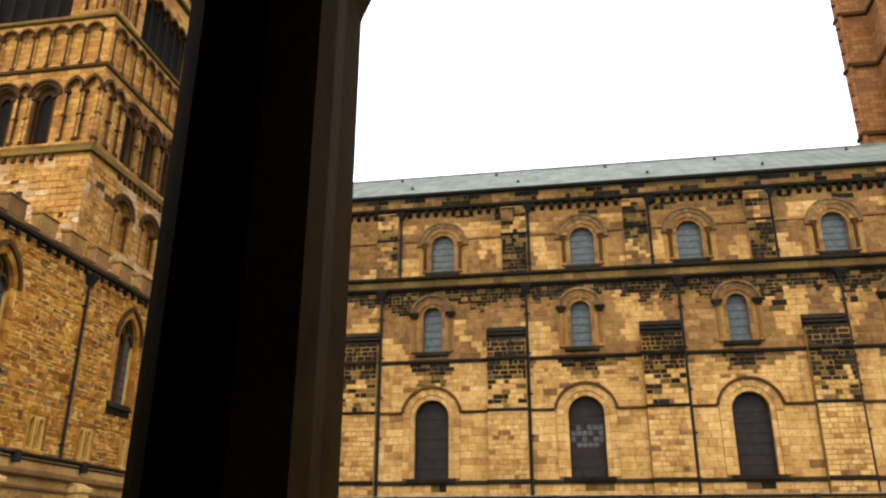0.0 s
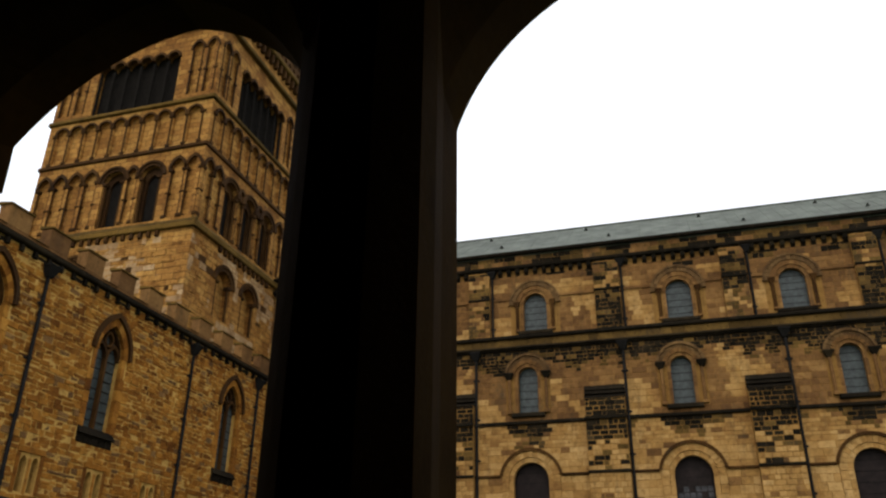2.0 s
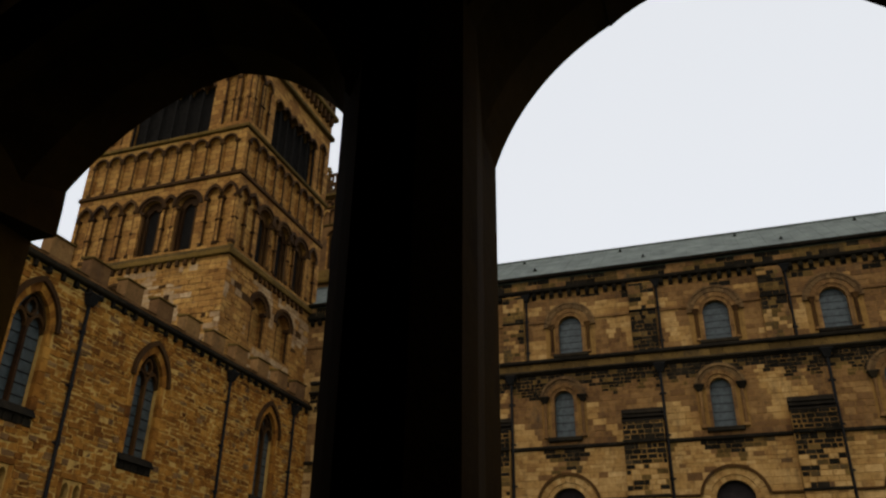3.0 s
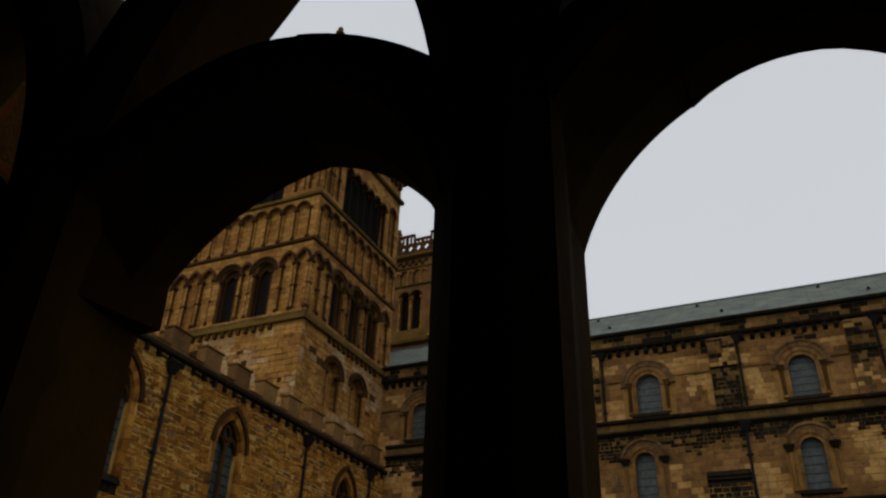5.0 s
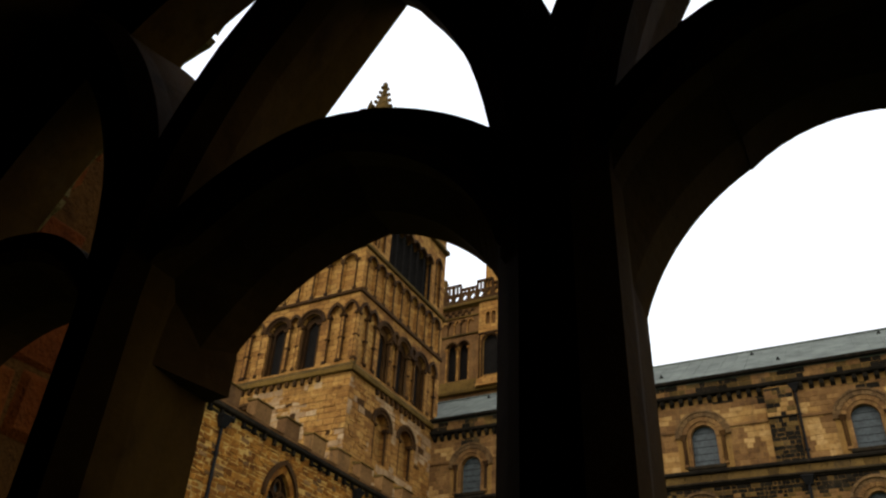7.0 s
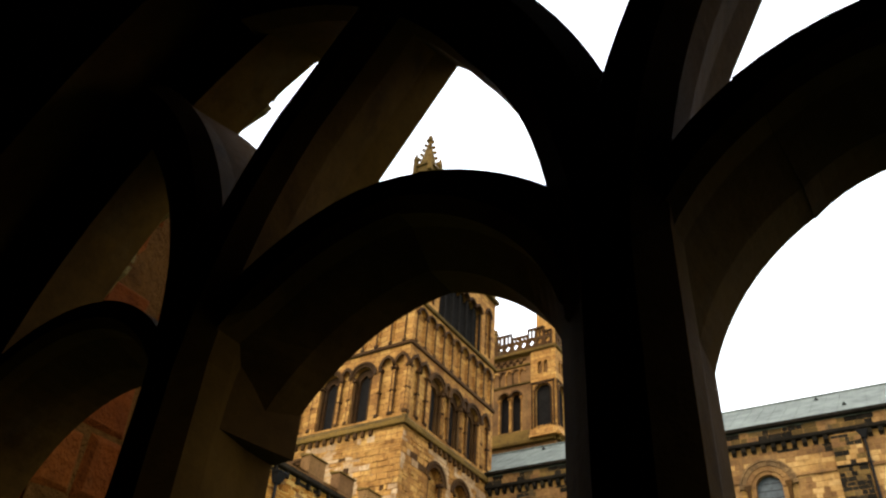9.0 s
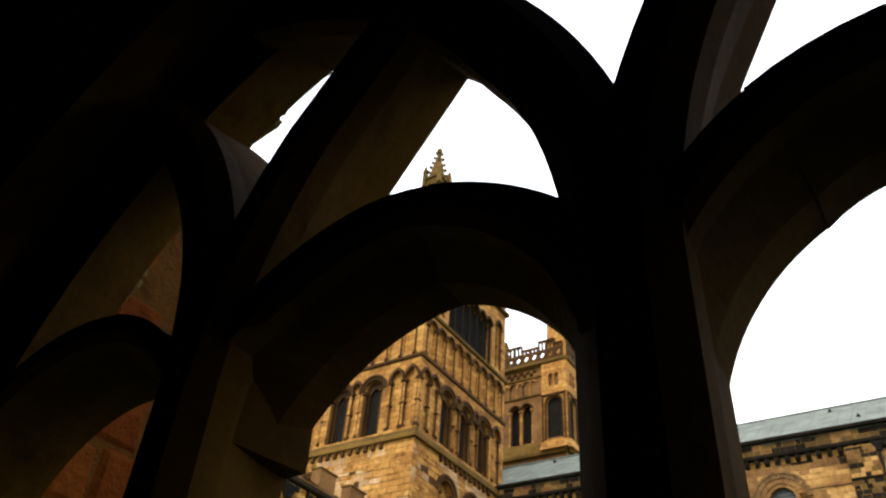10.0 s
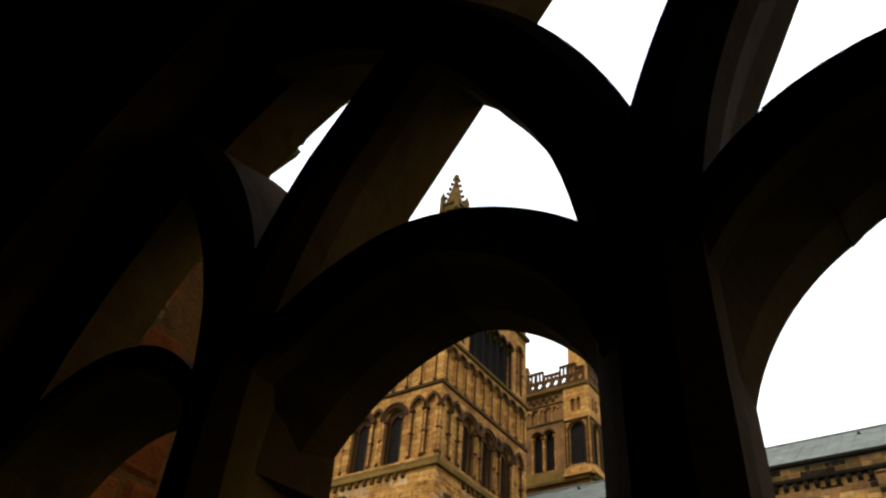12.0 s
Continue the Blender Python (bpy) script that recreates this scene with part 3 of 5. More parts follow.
# ---- the buttress outside the window ----
buttress = thing("buttress", "weathered red sandstone buttress outside the cloister window", "buttress", (-2.8, 2.2, 0))
rng = random.Random(8)
s = Shape(near_put)
s.box(-3.19, -2.35, -1.0, 4.7, -2.28, -1.76)
s.part("mortar", NEAR_MORTAR, buttress, "rough pale mortar between the stones")
v = -1.0
while v < 4.65:
    h = rng.uniform(0.22, 0.34)
    d = 0 if v < 3.9 else (v - 3.9) * 0.1
    cut = rng.uniform(-2.12, -1.9)
    for w0, w1 in ((-2.3 + d + rng.uniform(-0.03, 0.03), cut - 0.012), (cut + 0.012, -1.745)):
        s = Shape(lambda u, v, w: near_put(w, v, u))
        s.box(w0, w1, v + 0.007, v + h - 0.007, -3.2, -2.33 + rng.uniform(-0.02, 0.015), 0, 0.025, 0.018, rng)
        s.part("stone", NEAR_RED, buttress)
    v += h

# ---- the nave ----
NAVE_Y, CLER_Y, BAY = 37.0, 43.0, 7.05
aisle, cler = facing_south(NAVE_Y), facing_south(CLER_Y)
NX0, NX1 = -20.0, 32.0
nave = thing("nave", "honey-coloured sandstone nave with soot-blackened courses and lead roof", "church", (5, 40, 0))
BAYS = [0.55 + BAY * k for k in range(-3, 5)]
BUTT = [(3.2 + BAY * k, 5.0 + BAY * k) for k in range(-4, 5)]
BUTT = [b for b in BUTT if b[0] > NX0 and b[1] < NX1]
BAYS = [c for c in BAYS if c > NX0 + 2 and c < NX1 - 2]
CLER_WIN = [-21.0, -14.1, -7.05, 0.9, 6.75, 14.3, 21.4, 28.3]
CLER_PIL = [(-17.9, -16.6), (-10.9, -9.65), (-3.6, -2.2), (3.25, 4.55), (9.85, 11.1), (17.2, 18.4), (24.2, 25.5)]

# aisle wall with its openings
s = Shape(aisle)
holes = [round_arch(c, 5.05, 7.8, 0.82) for c in BAYS] + [round_arch(c, 10.85, 12.62, 0.48) for c in BAYS]
s.plate([(NX0, 0), (NX1, 0), (NX1, 14.0), (NX0, 14.0)], holes, -0.9, 0.0)
aisle_wall = s.part("aisle_wall", MORTAR, nave)


def run_of(u, seed):
    """How far rain has carried the soot down at u."""
    return 0.62 + 0.5 * noise.noise(Vector((u * 0.8, seed, 0))) + 0.55 * noise.noise(Vector((u * 3.3, seed + 4, 0)))


def soot_aisle(u, v):
    """Which stones rain has blackened: runs under the parapet and under the gallery sills, each of its own length."""
    run = run_of(u, 3.7)
    down = 13.95 - v
    if down < max(0.35, 1.15 * run):
        return 2 if random.random() < 0.86 else 3
    if down < 1.5 * run:
        return random.choice((3, 3, 1, 2))
    for c in BAYS:
        if abs(u - c) < 1.05 and v < 10.4:
            run = run_of(u, 8.1) * (1.25 - abs(u - c))
            if 10.45 - v < 0.25 + 0.9 * run:
                return 2 if random.random() < 0.75 else 3
            if 10.45 - v < 0.35 + 1.6 * run:
                return random.choice((3, 1, 0))
        if abs(u - c) < 0.9 and 4.35 < v < 4.85 and run_of(u, 2.2) > 0.5:
            return random.choice((2, 3))
    if 10.0 < v < 10.35 and noise.noise(Vector((u * 1.3, 0, 6.0))) > 0.15:
        return 3
    if v > 10.5:
        return 1 if noise.noise(Vector((u * 0.45, v * 0.5, 2.0))) > -0.12 else 0
    return 1 if random.random() < 0.05 else 0


# parapet of the gallery, strings
s = Shape(aisle)
s.box(NX0, NX1, 14.0, 14.12, -0.5, 0.2, 0, 0.03)
s.box(NX0, NX1, 13.9, 14.0, -0.3, 0.1, 0, 0.03)
s.part("parapet_string", SOOT, nave, "soot-black moulded string")
s = Shape(aisle)
s.box(NX0, NX1, 14.5, 14.68, -0.5, 0.18, 0, 0.04)
s.part("parapet_coping", SOOT, nave, "dark weathered coping")
s = Shape(aisle)
s.box(NX0, NX1, 4.78, 4.95, 0.0, 0.14, 0, 0.03)
s.part("sill_string", SOOT, nave)
s = Shape(aisle)
s.box(NX0, NX1, 10.32, 10.48, 0.0, 0.13, 0, 0.03)
s.part("gallery_string", SOOT, nave)

for a, b in BUTT:
    s = Shape(aisle)
    s.box(a, b, 0, 10.4, -0.02, 0.36)
    s.box(a, b, 10.4, 11.3, -0.02, 0.33)
    bt = s.part("pilaster_buttress", MORTAR, nave)
    s = Shape(aisle)
    for k in range(3):
        s.wedge(a - 0.02, b + 0.02, 11.3 + 0.21 * k, 11.56 + 0.21 * k, 0.0, 0.37 - 0.11 * k)
    s.part("weathering", SOOT, bt, "soot-black sloping weathering stones")
    s = Shape(aisle)
    s.box(a - 0.02, b + 0.02, 10.3, 10.47, 0.36, 0.5, 0, 0.03)
    s.box(a - 0.02, b + 0.02, 4.78, 4.95, 0.36, 0.5, 0, 0.03)
    s.box(a - 0.02, b + 0.02, 7.95, 8.07, 0.36, 0.46, 0, 0.03)
    s.pieces("string", SOOT, bt)

# impost string that lifts over the aisle windows as a hood
for i in range(len(BAYS)):
    c = BAYS[i]
    lo = max([b for a, b in BUTT if b < c] or [NX0])
    hi = min([a for a, b in BUTT if a > c] or [NX1])
    s = Shape(aisle)
    s.box(lo, c - 1.42, 7.95, 8.07, 0.0, 0.12, 0, 0.03)
    s.box(c + 1.42, hi, 7.95, 8.07, 0.0, 0.12, 0, 0.03)
    s.band(arc(c, 7.78, 1.33, 10, 170, 20), arc(c, 7.78, 1.46, 10, 170, 20), 0.0, 0.15)
    s.pieces("hood_string", TOWER_DARK, nave)


def norman_window(put, parent, c, v0, spring, half, rings, depth, glass, shafts=False, bars=5, facing=ASHLAR):
    """A round-headed window: splayed jambs, rings of voussoirs, glass with saddle bars, a sill."""
    win, rim = Shape(put), Shape(put)
    rim.band(arc(c, spring, half + 0.005, 0, 180, 14), arc(c, spring, half + 0.05, 0, 180, 14), -depth, -0.13)
    for sd in (-1, 1):
        a, b = sorted((c + sd * (half + 0.005), c + sd * (half + 0.05)))
        rim.box(a, b, v0, spring, -depth, -0.13)
    ob = rim.part("window", BROWN, parent)
    for k, (r0, r1, w0, w1) in enumerate(rings):
        n = max(9, int(r1 * 13))
        billets = shafts is True and k == 1
        win.band(arc(c, spring, r0, 0, 180, n * (2 if billets else 1)), arc(c, spring, r1, 0, 180, n * (2 if billets else 1)), w0, w1, 0.16 if billets else 0.03, min(k, 3))
        h = v0
        while h < spring - 0.05:
            e = min(spring, h + 0.38)
            for sd in (-1, 1):
                a, b = sorted((c + sd * r0, c + sd * r1))
                if not (shafts and k):
                    win.box(a, b, h + 0.006, e - 0.006, w0, w1, min(k, 3), 0.012)
            h = e
    win.pieces("voussoir", [facing, facing, HOOD, HOOD], ob)
    gl = Shape(put)
    gl.plate(round_arch(c, v0, spring, half), [], -depth - 0.03, -depth)
    gl.part("pane", glass, ob)
    br = Shape(put)
    for k in range(1, bars + 1):
        y = v0 + (spring + half - v0) * k / (bars + 1)
        d = half if y < spring else math.sqrt(max(0.01, half * half - (y - spring) ** 2))
        br.box(c - d, c + d, y - 0.009, y + 0.009, -depth, -depth + 0.02)
    br.pieces("saddle_bar", IRON, ob)
    si = Shape(put)
    si.box(c - half - 0.3, c + half + 0.3, v0 - 0.2, v0, -depth, 0.2, 0, 0.03)
    si.part("sill", SOOT, ob, "blackened stone sill")
    if shafts:
        slim = shafts == "slender"
        r, gap = (0.1, 0.34) if slim else (0.075, 0.4)
        for sd in (-1, 1):
            sh = Shape(put)
            u = c + sd * (half + gap)
            sh.shaft(u, v0, spring - 0.1, 0.06, r)
            sh.part("nook_shaft", TOWER_DARK if slim else BROWN, ob)
            sh = Shape(put)
            sh.box(u - 0.12, u + 0.12, v0 - 0.02, v0 + 0.12, -0.02, 0.17, 0, 0.02)
            sh.part("shaft_base", BROWN, ob)
            u = c + sd * (half + gap + 0.02)
            a, b, d = (0.1, 0.15, 0.2) if slim else (0.09, 0.2, 0.26)
            sh = Shape(put)
            sh.add([(u - a, spring - 0.14, 0), (u + a, spring - 0.14, 0), (u + a, spring - 0.14, 0.15), (u - a, spring - 0.14, 0.15),
                    (u - b, spring + 0.08, 0), (u + b, spring + 0.08, 0), (u + b, spring + 0.08, d), (u - b, spring + 0.08, d)],
                   [(0, 1, 2, 3), (4, 5, 6, 7), (0, 1, 5, 4), (1, 2, 6, 5), (2, 3, 7, 6), (3, 0, 4, 7)])
            sh.box(u - b - 0.03, u + b + 0.03, spring + 0.08, spring + 0.17, -0.02, d + 0.02, 0, 0.02)
            sh.part("capital", TOWER_DARK if slim else SOOT, ob, "worn dark capital" if slim else "blackened cushion capital")
    return ob


for c in BAYS:
    norman_window(aisle, nave, c, 5.05, 7.8, 0.82, [(0.8, 1.02, -0.12, 0.02), (1.02, 1.33, -0.02, 0.07)], 0.35, AISLEGLASS, bars=7)
    norman_window(aisle, nave, c, 10.85, 12.62, 0.48, [(0.465, 0.62, -0.16, 0.012), (0.62, 0.82, -0.05, 0.08), (0.82, 1.0, 0.0, 0.05), (1.0, 1.12, 0.02, 0.13)], 0.32, DARKGLASS, shafts=True, bars=5, facing=BROWN)
    # rows of paler squares paint a reflection onto one aisle pane
    if abs(c - 0.55) < 1:
        for row in range(4):
            for k in range(6):
                if (row * 5 + k * 3) % 7 > 1:
                    s = Shape(aisle)
                    s.box(c - 0.74 + 0.25 * k, c - 0.53 + 0.25 * k, 6.35 + 0.26 * row, 6.56 + 0.26 * row, -0.35, -0.343)
                    s.part("quarry", PANE_REFLECTION, nave, "paler square painting a reflection on the aisle pane")


# down pipes with hoppers beside the buttresses
def down_pipe(put, u, v0, v1, w, parent, hopper=0.3):
    p = Shape(put)
    p.shaft(u, v0, v1 - hopper, w + 0.1, 0.065, n=10)
    for k in range(int((v1 - v0) / 1.9)):
        p.shaft(u, v0 + 1.9 * k + 0.6, v0 + 1.9 * k + 0.7, w + 0.1, 0.09, n=10)
        p.box(u - 0.16, u + 0.16, v0 + 1.9 * k + 0.61, v0 + 1.9 * k + 0.69, w - 0.02, w + 0.05)
    ob = p.part("down_pipe", IRON, parent, "black cast-iron down pipe")
    h = Shape(put)
    a, b = 0.12, 0.24
    h.add([(u - a, v1 - hopper, w), (u + a, v1 - hopper, w), (u + a, v1 - hopper, w + 0.2), (u - a, v1 - hopper, w + 0.2),
           (u - b, v1, w), (u + b, v1, w), (u + b, v1, w + 0.36), (u - b, v1, w + 0.36)],
          [(0, 1, 2, 3), (4, 5, 6, 7), (0, 1, 5, 4), (1, 2, 6, 5), (2, 3, 7, 6), (3, 0, 4, 7)])
    h.box(u - b - 0.03, u + b + 0.03, v1, v1 + 0.07, w, w + 0.39, 0, 0.015)
    h.part("hopper", IRON, ob)
    return ob


for a, b in BUTT:
    down_pipe(aisle, b + 0.1, 4.3, 13.85, 0.0, nave)

# gallery roof behind the parapet
s = Shape(aisle)
s.add([(NX0, 14.2, -0.4), (NX1, 14.2, -0.4), (NX1, 15.0, -6.0), (NX0, 15.0, -6.0)], [(0, 1, 2, 3)])
s.add([(NX0, 14.0, -0.4), (NX1, 14.0, -0.4), (NX1, 14.8, -6.0), (NX0, 14.8, -6.0)], [(3, 2, 1, 0)])
s.part("gallery_roof", LEAD, nave, "grey lead roof of the gallery")

# clerestory
CX0, CX1 = -23.9, 32.0
s = Shape(cler)
s.plate([(CX0, 14.0), (CX1, 14.0), (CX1, 21.0), (CX0, 21.0)], [round_arch(c, 17.0, 18.62, 0.68) for c in CLER_WIN], -0.9, 0.0)
s.part("clerestory_wall", MORTAR, nave)
for c in CLER_WIN:
    norman_window(cler, nave, c, 17.0, 18.62, 0.68, [(0.665, 0.86, -0.16, 0.012), (0.86, 1.12, -0.04, 0.07), (1.12, 1.36, 0.0, 0.12), (1.36, 1.48, 0.02, 0.17)], 0.32, DARKGLASS, shafts="slender", bars=5, facing=BROWN)
for a, b in CLER_PIL:
    s = Shape(cler)
    s.box(a, b, 14.6, 20.75, -0.02, 0.26)
    p = s.part("pilaster", MORTAR, nave)
    down_pipe(cler, b + 0.14, 14.7, 20.7, 0.0, p)
# impost band between the windows
edges = sorted([(a, b) for a, b in CLER_PIL] + [(c - 1.42, c + 1.42) for c in CLER_WIN])
s = Shape(cler)
u = CX0
for a, b in edges:
    if a > u:
        s.box(u, a, 18.95, 19.12, 0.0, 0.1, 0, 0.02)
    u = max(u, b)
s.pieces("impost_band", BROWN, nave)
for a, b in CLER_PIL:
    s = Shape(cler)
    s.box(a - 0.02, b + 0.02, 18.98, 19.1, 0.26, 0.34, 0, 0.02)
    s.part("band", SOOT, nave)
# corbel table, parapet and cornice
for k in range(int((CX1 - CX0) / 0.52)):
    s = Shape(cler)
    u = CX0 + 0.2 + 0.52 * k
    s.add([(u, 20.45, 0), (u + 0.24, 20.45, 0), (u + 0.24, 20.62, 0.2), (u, 20.62, 0.2), (u, 20.85, 0), (u + 0.24, 20.85, 0), (u + 0.24, 20.85, 0.24), (u, 20.85, 0.24)],
          [(0, 1, 2, 3), (3, 2, 6, 7), (4, 7, 6, 5), (0, 3, 7, 4), (1, 5, 6, 2), (0, 4, 5, 1)])
    s.part("corbel", SOOT, nave)
s = Shape(cler)
s.box(CX0, CX1, 20.85, 21.08, -0.4, 0.32, 0, 0.05)
s.part("cornice", SOOT, nave, "soot-black cornice")
s = Shape(cler)
s.box(CX0, CX1, 21.72, 21.95, -0.6, 0.4, 0, 0.05)
s.part("eaves_string", SOOT, nave, "dark eaves string below the lead roof")
s = Shape(cler)
s.box(CX0, CX1, 21.0, 21.75, -0.6, 0.14)
s.part("parapet", MORTAR, nave)

# lead roof with rolls and small vents
RIDGE_Y, RIDGE_Z = 48.7, 25.95
SLOPE = (RIDGE_Z - 21.9) / (RIDGE_Y - 42.7)


def roof_put(u, v, w):
    """v up the slope from the eaves, w off the lead."""
    d = math.hypot(1, SLOPE)
    return (u, 42.7 + v / d - w * SLOPE / d, 21.9 + v * SLOPE / d + w / d)


ROOF_L = math.hypot(RIDGE_Y - 42.7, RIDGE_Z - 21.9)
s = Shape(roof_put)
s.box(-35.0, CX1, 0, ROOF_L, -0.3, 0.0)
roof = s.part("roof", LEAD, nave, "pale grey-green weathered lead roof")
u = -34.7
while u < CX1:
    s = Shape(roof_put)
    s.box(u - 0.03, u + 0.03, 0, ROOF_L, -0.01, 0.018, 0, 0.008)
    s.part("lead_roll", LEAD, roof)
    u += 0.72
s = Shape(roof_put)
s.box(-35.0, CX1, ROOF_L - 0.1, ROOF_L + 0.12, -0.1, 0.09, 0, 0.03)
s.part("ridge_roll", LEAD, roof)
VENTS = [(-10.6, 0.82), (-4.25, 0.78), (2.75, 0.8), (9.5, 0.8), (17.3, 0.8), (-9.2, 0.28), (-2.65, 0.28), (5.0, 0.28), (11.5, 0.28), (-17.5, 0.8), (-16.0, 0.28), (-22, 0.8)]
for x, k in VENTS:
    s = Shape(roof_put)
    v = ROOF_L * k
    s.add([(x - 0.13, v, 0), (x + 0.13, v, 0), (x, v, 0.22), (x, v + 0.4, 0.0)], [(0, 1, 2), (1, 3, 2), (3, 0, 2), (0, 3, 1)])
    s.part("roof_vent", IRON, roof, "small dark triangular roof vent")
s = Shape(world_put)
s.add([(-35.0, 21.9, 2 * RIDGE_Y - 42.7), (CX1, 21.9, 2 * RIDGE_Y - 42.7), (CX1, RIDGE_Z, RIDGE_Y), (-35.0, RIDGE_Z, RIDGE_Y)], [(0, 1, 2, 3)])
s.part("north_roof", LEAD, nave)

# ---- crossing tower of red stone, rising behind the roof ----
crossing = thing("crossing_tower", "red-brown sandstone tower with string courses", "tower", (28, 52, 0))
s = Shape(world_put)
s.box(19.42, 31, 20, 62, 50.0, 51.0)
s.box(23.6, 31, 20, 62, 51.0, 62.0)
s.part("wall", RED, crossing)
s = Shape(world_put)
s.box(21.22, 24.47, 20, 62, 48.2, 50.0)
s.part("clasping_buttress", RED, crossing)
s = Shape(world_put)
s.shaft(19.47, 20, 62, 50.0, 0.16, 0, 10)
s.part("corner_roll", RED, crossing)
rng = random.Random(5)
for z in (27.3, 32.5, 36.6, 43.0, 50.0):
    s = Shape(world_put)
    s.box(19.27, 31.1, z, z + 0.26, 49.82, 51.05, 0, 0.05)
    s.box(21.07, 24.62, z, z + 0.26, 48.05, 49.82, 0, 0.05)
    s.pieces("string_course", TOWER_DARK, crossing)
for k in range(34):
    s = Shape(world_put)
    z = 23.0 + 1.05 * k + rng.uniform(-0.2, 0.2)
    s.wedge(19.07 + rng.uniform(0, 0.1), 19.47, z, z + 0.4, 49.9, 50.2)
    s.part("crocket", RED, crossing)

# ---- the west tower, and its twin beyond the nave ----
TX0, TX1, TY0, TY1 = -35.4, -23.9, 33.5, 43.6
tower = thing("west_tower", "sandstone church tower with arcaded stages and dark louvred openings", "tower", (-29.6, 38.5, 0), group="west towers")
s = Shape(world_put)
s.box(TX0 + 0.5, TX1 - 0.5, 0, 37.0, TY0 + 0.5, TY1 - 0.5)
s.part("core", TOWER, tower)


stone_rng = random.Random(17)


def tower_face(put, u0, u1, corner, wins, narrow, side_a, side_b, louvre, blind):
    """One face: a plain base, the tall arcade with windows, the low blind arcade, the louvred stage, cornice and pierced parapet."""
    # base
    s = Shape(put)
    s.plate([(u0 + 0.003, 0), (u1 - 0.003, 0), (u1 - 0.003, 21.3), (u0 + 0.003, 21.3)], [round_arch(c, 17.2, 19.3, 0.78) for c in blind], -0.5, 0.0)
    base = s.part("wall_base", TOWER, tower)
    lay(put, "tower_stone", [TOWER, TOWER_PALE, TOWER_DARK], tower, u0, u1, 13.2, 20.95, 0.3, 0.5, 0.3, [hole_round(c, 17.2, 19.3, 1.14) for c in blind], 0.0,
        lambda u, v: 2 if stone_rng.random() < 0.05 else (1 if noise.noise(Vector((u * 0.5, v * 0.4, 1.5))) + stone_rng.uniform(-0.3, 0.3) > 0 else 0),
        int(u0 * 3), proud=(0.0, 0.05), gap=0.022, uneven=0.03)
    for c in blind:
        s = Shape(put)
        for r0, r1, w1 in ((0.78, 0.98, 0.04), (0.98, 1.16, 0.1)):
            s.band(arc(c, 19.3, r0, 0, 180, 11), arc(c, 19.3, r1, 0, 180, 11), -0.1, w1, 0.02)
        for sd in (-1, 1):
            s.shaft(c + sd * 0.66, 17.2, 19.2, -0.12, 0.09)
            s.box(c + sd * 0.66 - 0.16, c + sd * 0.66 + 0.16, 19.2, 19.38, -0.3, 0.06, 0, 0.03)
        s.pieces("blind_arch", TOWER_DARK, base)
    s = Shape(put)
    s.box(u0 - 0.2, u1 + 0.2, 21.3, 21.62, -0.4, 0.22, 0, 0.05)
    s.wedge(u0 - 0.2, u1 + 0.2, 21.62, 21.95, -0.05, 0.2)
    s.part("string_course", MOSS, tower, "mossy sloping string course")
    u = u0 + 2.6
    while u < u1 - 2.0:
        s = Shape(put)
        s.box(u, u + 0.22, 20.95, 21.3, 0, 0.18, 0, 0.05)
        s.part("corbel", TOWER_DARK, tower)
        u += 0.55
    # tall arcade
    tall = [(c, 0.45) for c in corner + side_a + side_b] + [(c, 0.34) for c in narrow]
    holes = [pointed_arch(c, 22.1, 25.15, h, 0.85) for c, h in tall] + [round_arch(c, 22.0, 24.95, 0.72) for c in wins]
    s = Shape(put)
    s.plate([(u0 + 0.003, 21.6), (u1 - 0.003, 21.6), (u1 - 0.003, 26.6), (u0 + 0.003, 26.6)], holes, -0.45, 0.0)
    stage = s.part("tall_arcade", TOWER, tower)
    s = Shape(put)
    for c, h in tall:
        s.box(c - h - 0.04, c + h + 0.04, 22.0, 26.2, -0.52, -0.2)
    s.pieces("panel", TOWER, stage)
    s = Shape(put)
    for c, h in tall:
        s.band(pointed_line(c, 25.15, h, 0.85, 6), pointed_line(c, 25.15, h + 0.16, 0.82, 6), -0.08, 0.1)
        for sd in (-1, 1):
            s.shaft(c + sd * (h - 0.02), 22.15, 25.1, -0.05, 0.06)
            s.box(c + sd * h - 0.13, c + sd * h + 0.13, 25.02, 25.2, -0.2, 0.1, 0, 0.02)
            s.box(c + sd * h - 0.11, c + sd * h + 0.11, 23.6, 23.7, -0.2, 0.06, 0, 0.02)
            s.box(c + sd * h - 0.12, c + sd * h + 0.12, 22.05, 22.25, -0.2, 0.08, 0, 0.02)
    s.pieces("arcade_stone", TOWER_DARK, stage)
    for c in wins:
        s = Shape(put)
        s.plate(round_arch(c, 22.0, 24.95, 0.73), [pointed_arch(c + 0.0, 22.05, 24.6, 0.42, 0.8)], -0.5, -0.3)
        for r0, r1, w1 in ((0.72, 0.9, 0.03), (0.9, 1.04, 0.11)):
            s.band(arc(c, 24.95, r0, 0, 180, 12), arc(c, 24.95, r1, 0, 180, 12), -0.1, w1)
        for sd in (-1, 1):
            s.shaft(c + sd * 0.6, 22.0, 24.8, -0.12, 0.085)
            s.box(c + sd * 0.62 - 0.15, c + sd * 0.62 + 0.15, 24.78, 24.96, -0.3, 0.06, 0, 0.02)
        w = s.part("window", TOWER_DARK, stage)
        # flat near-black sheet in place of the window's dark depth
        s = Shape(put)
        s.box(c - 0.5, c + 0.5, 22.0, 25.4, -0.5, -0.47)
        s.part("louvre", OPENING_DARK, w, "flat near-black sheet for the shade inside the window")
    s = Shape(put)
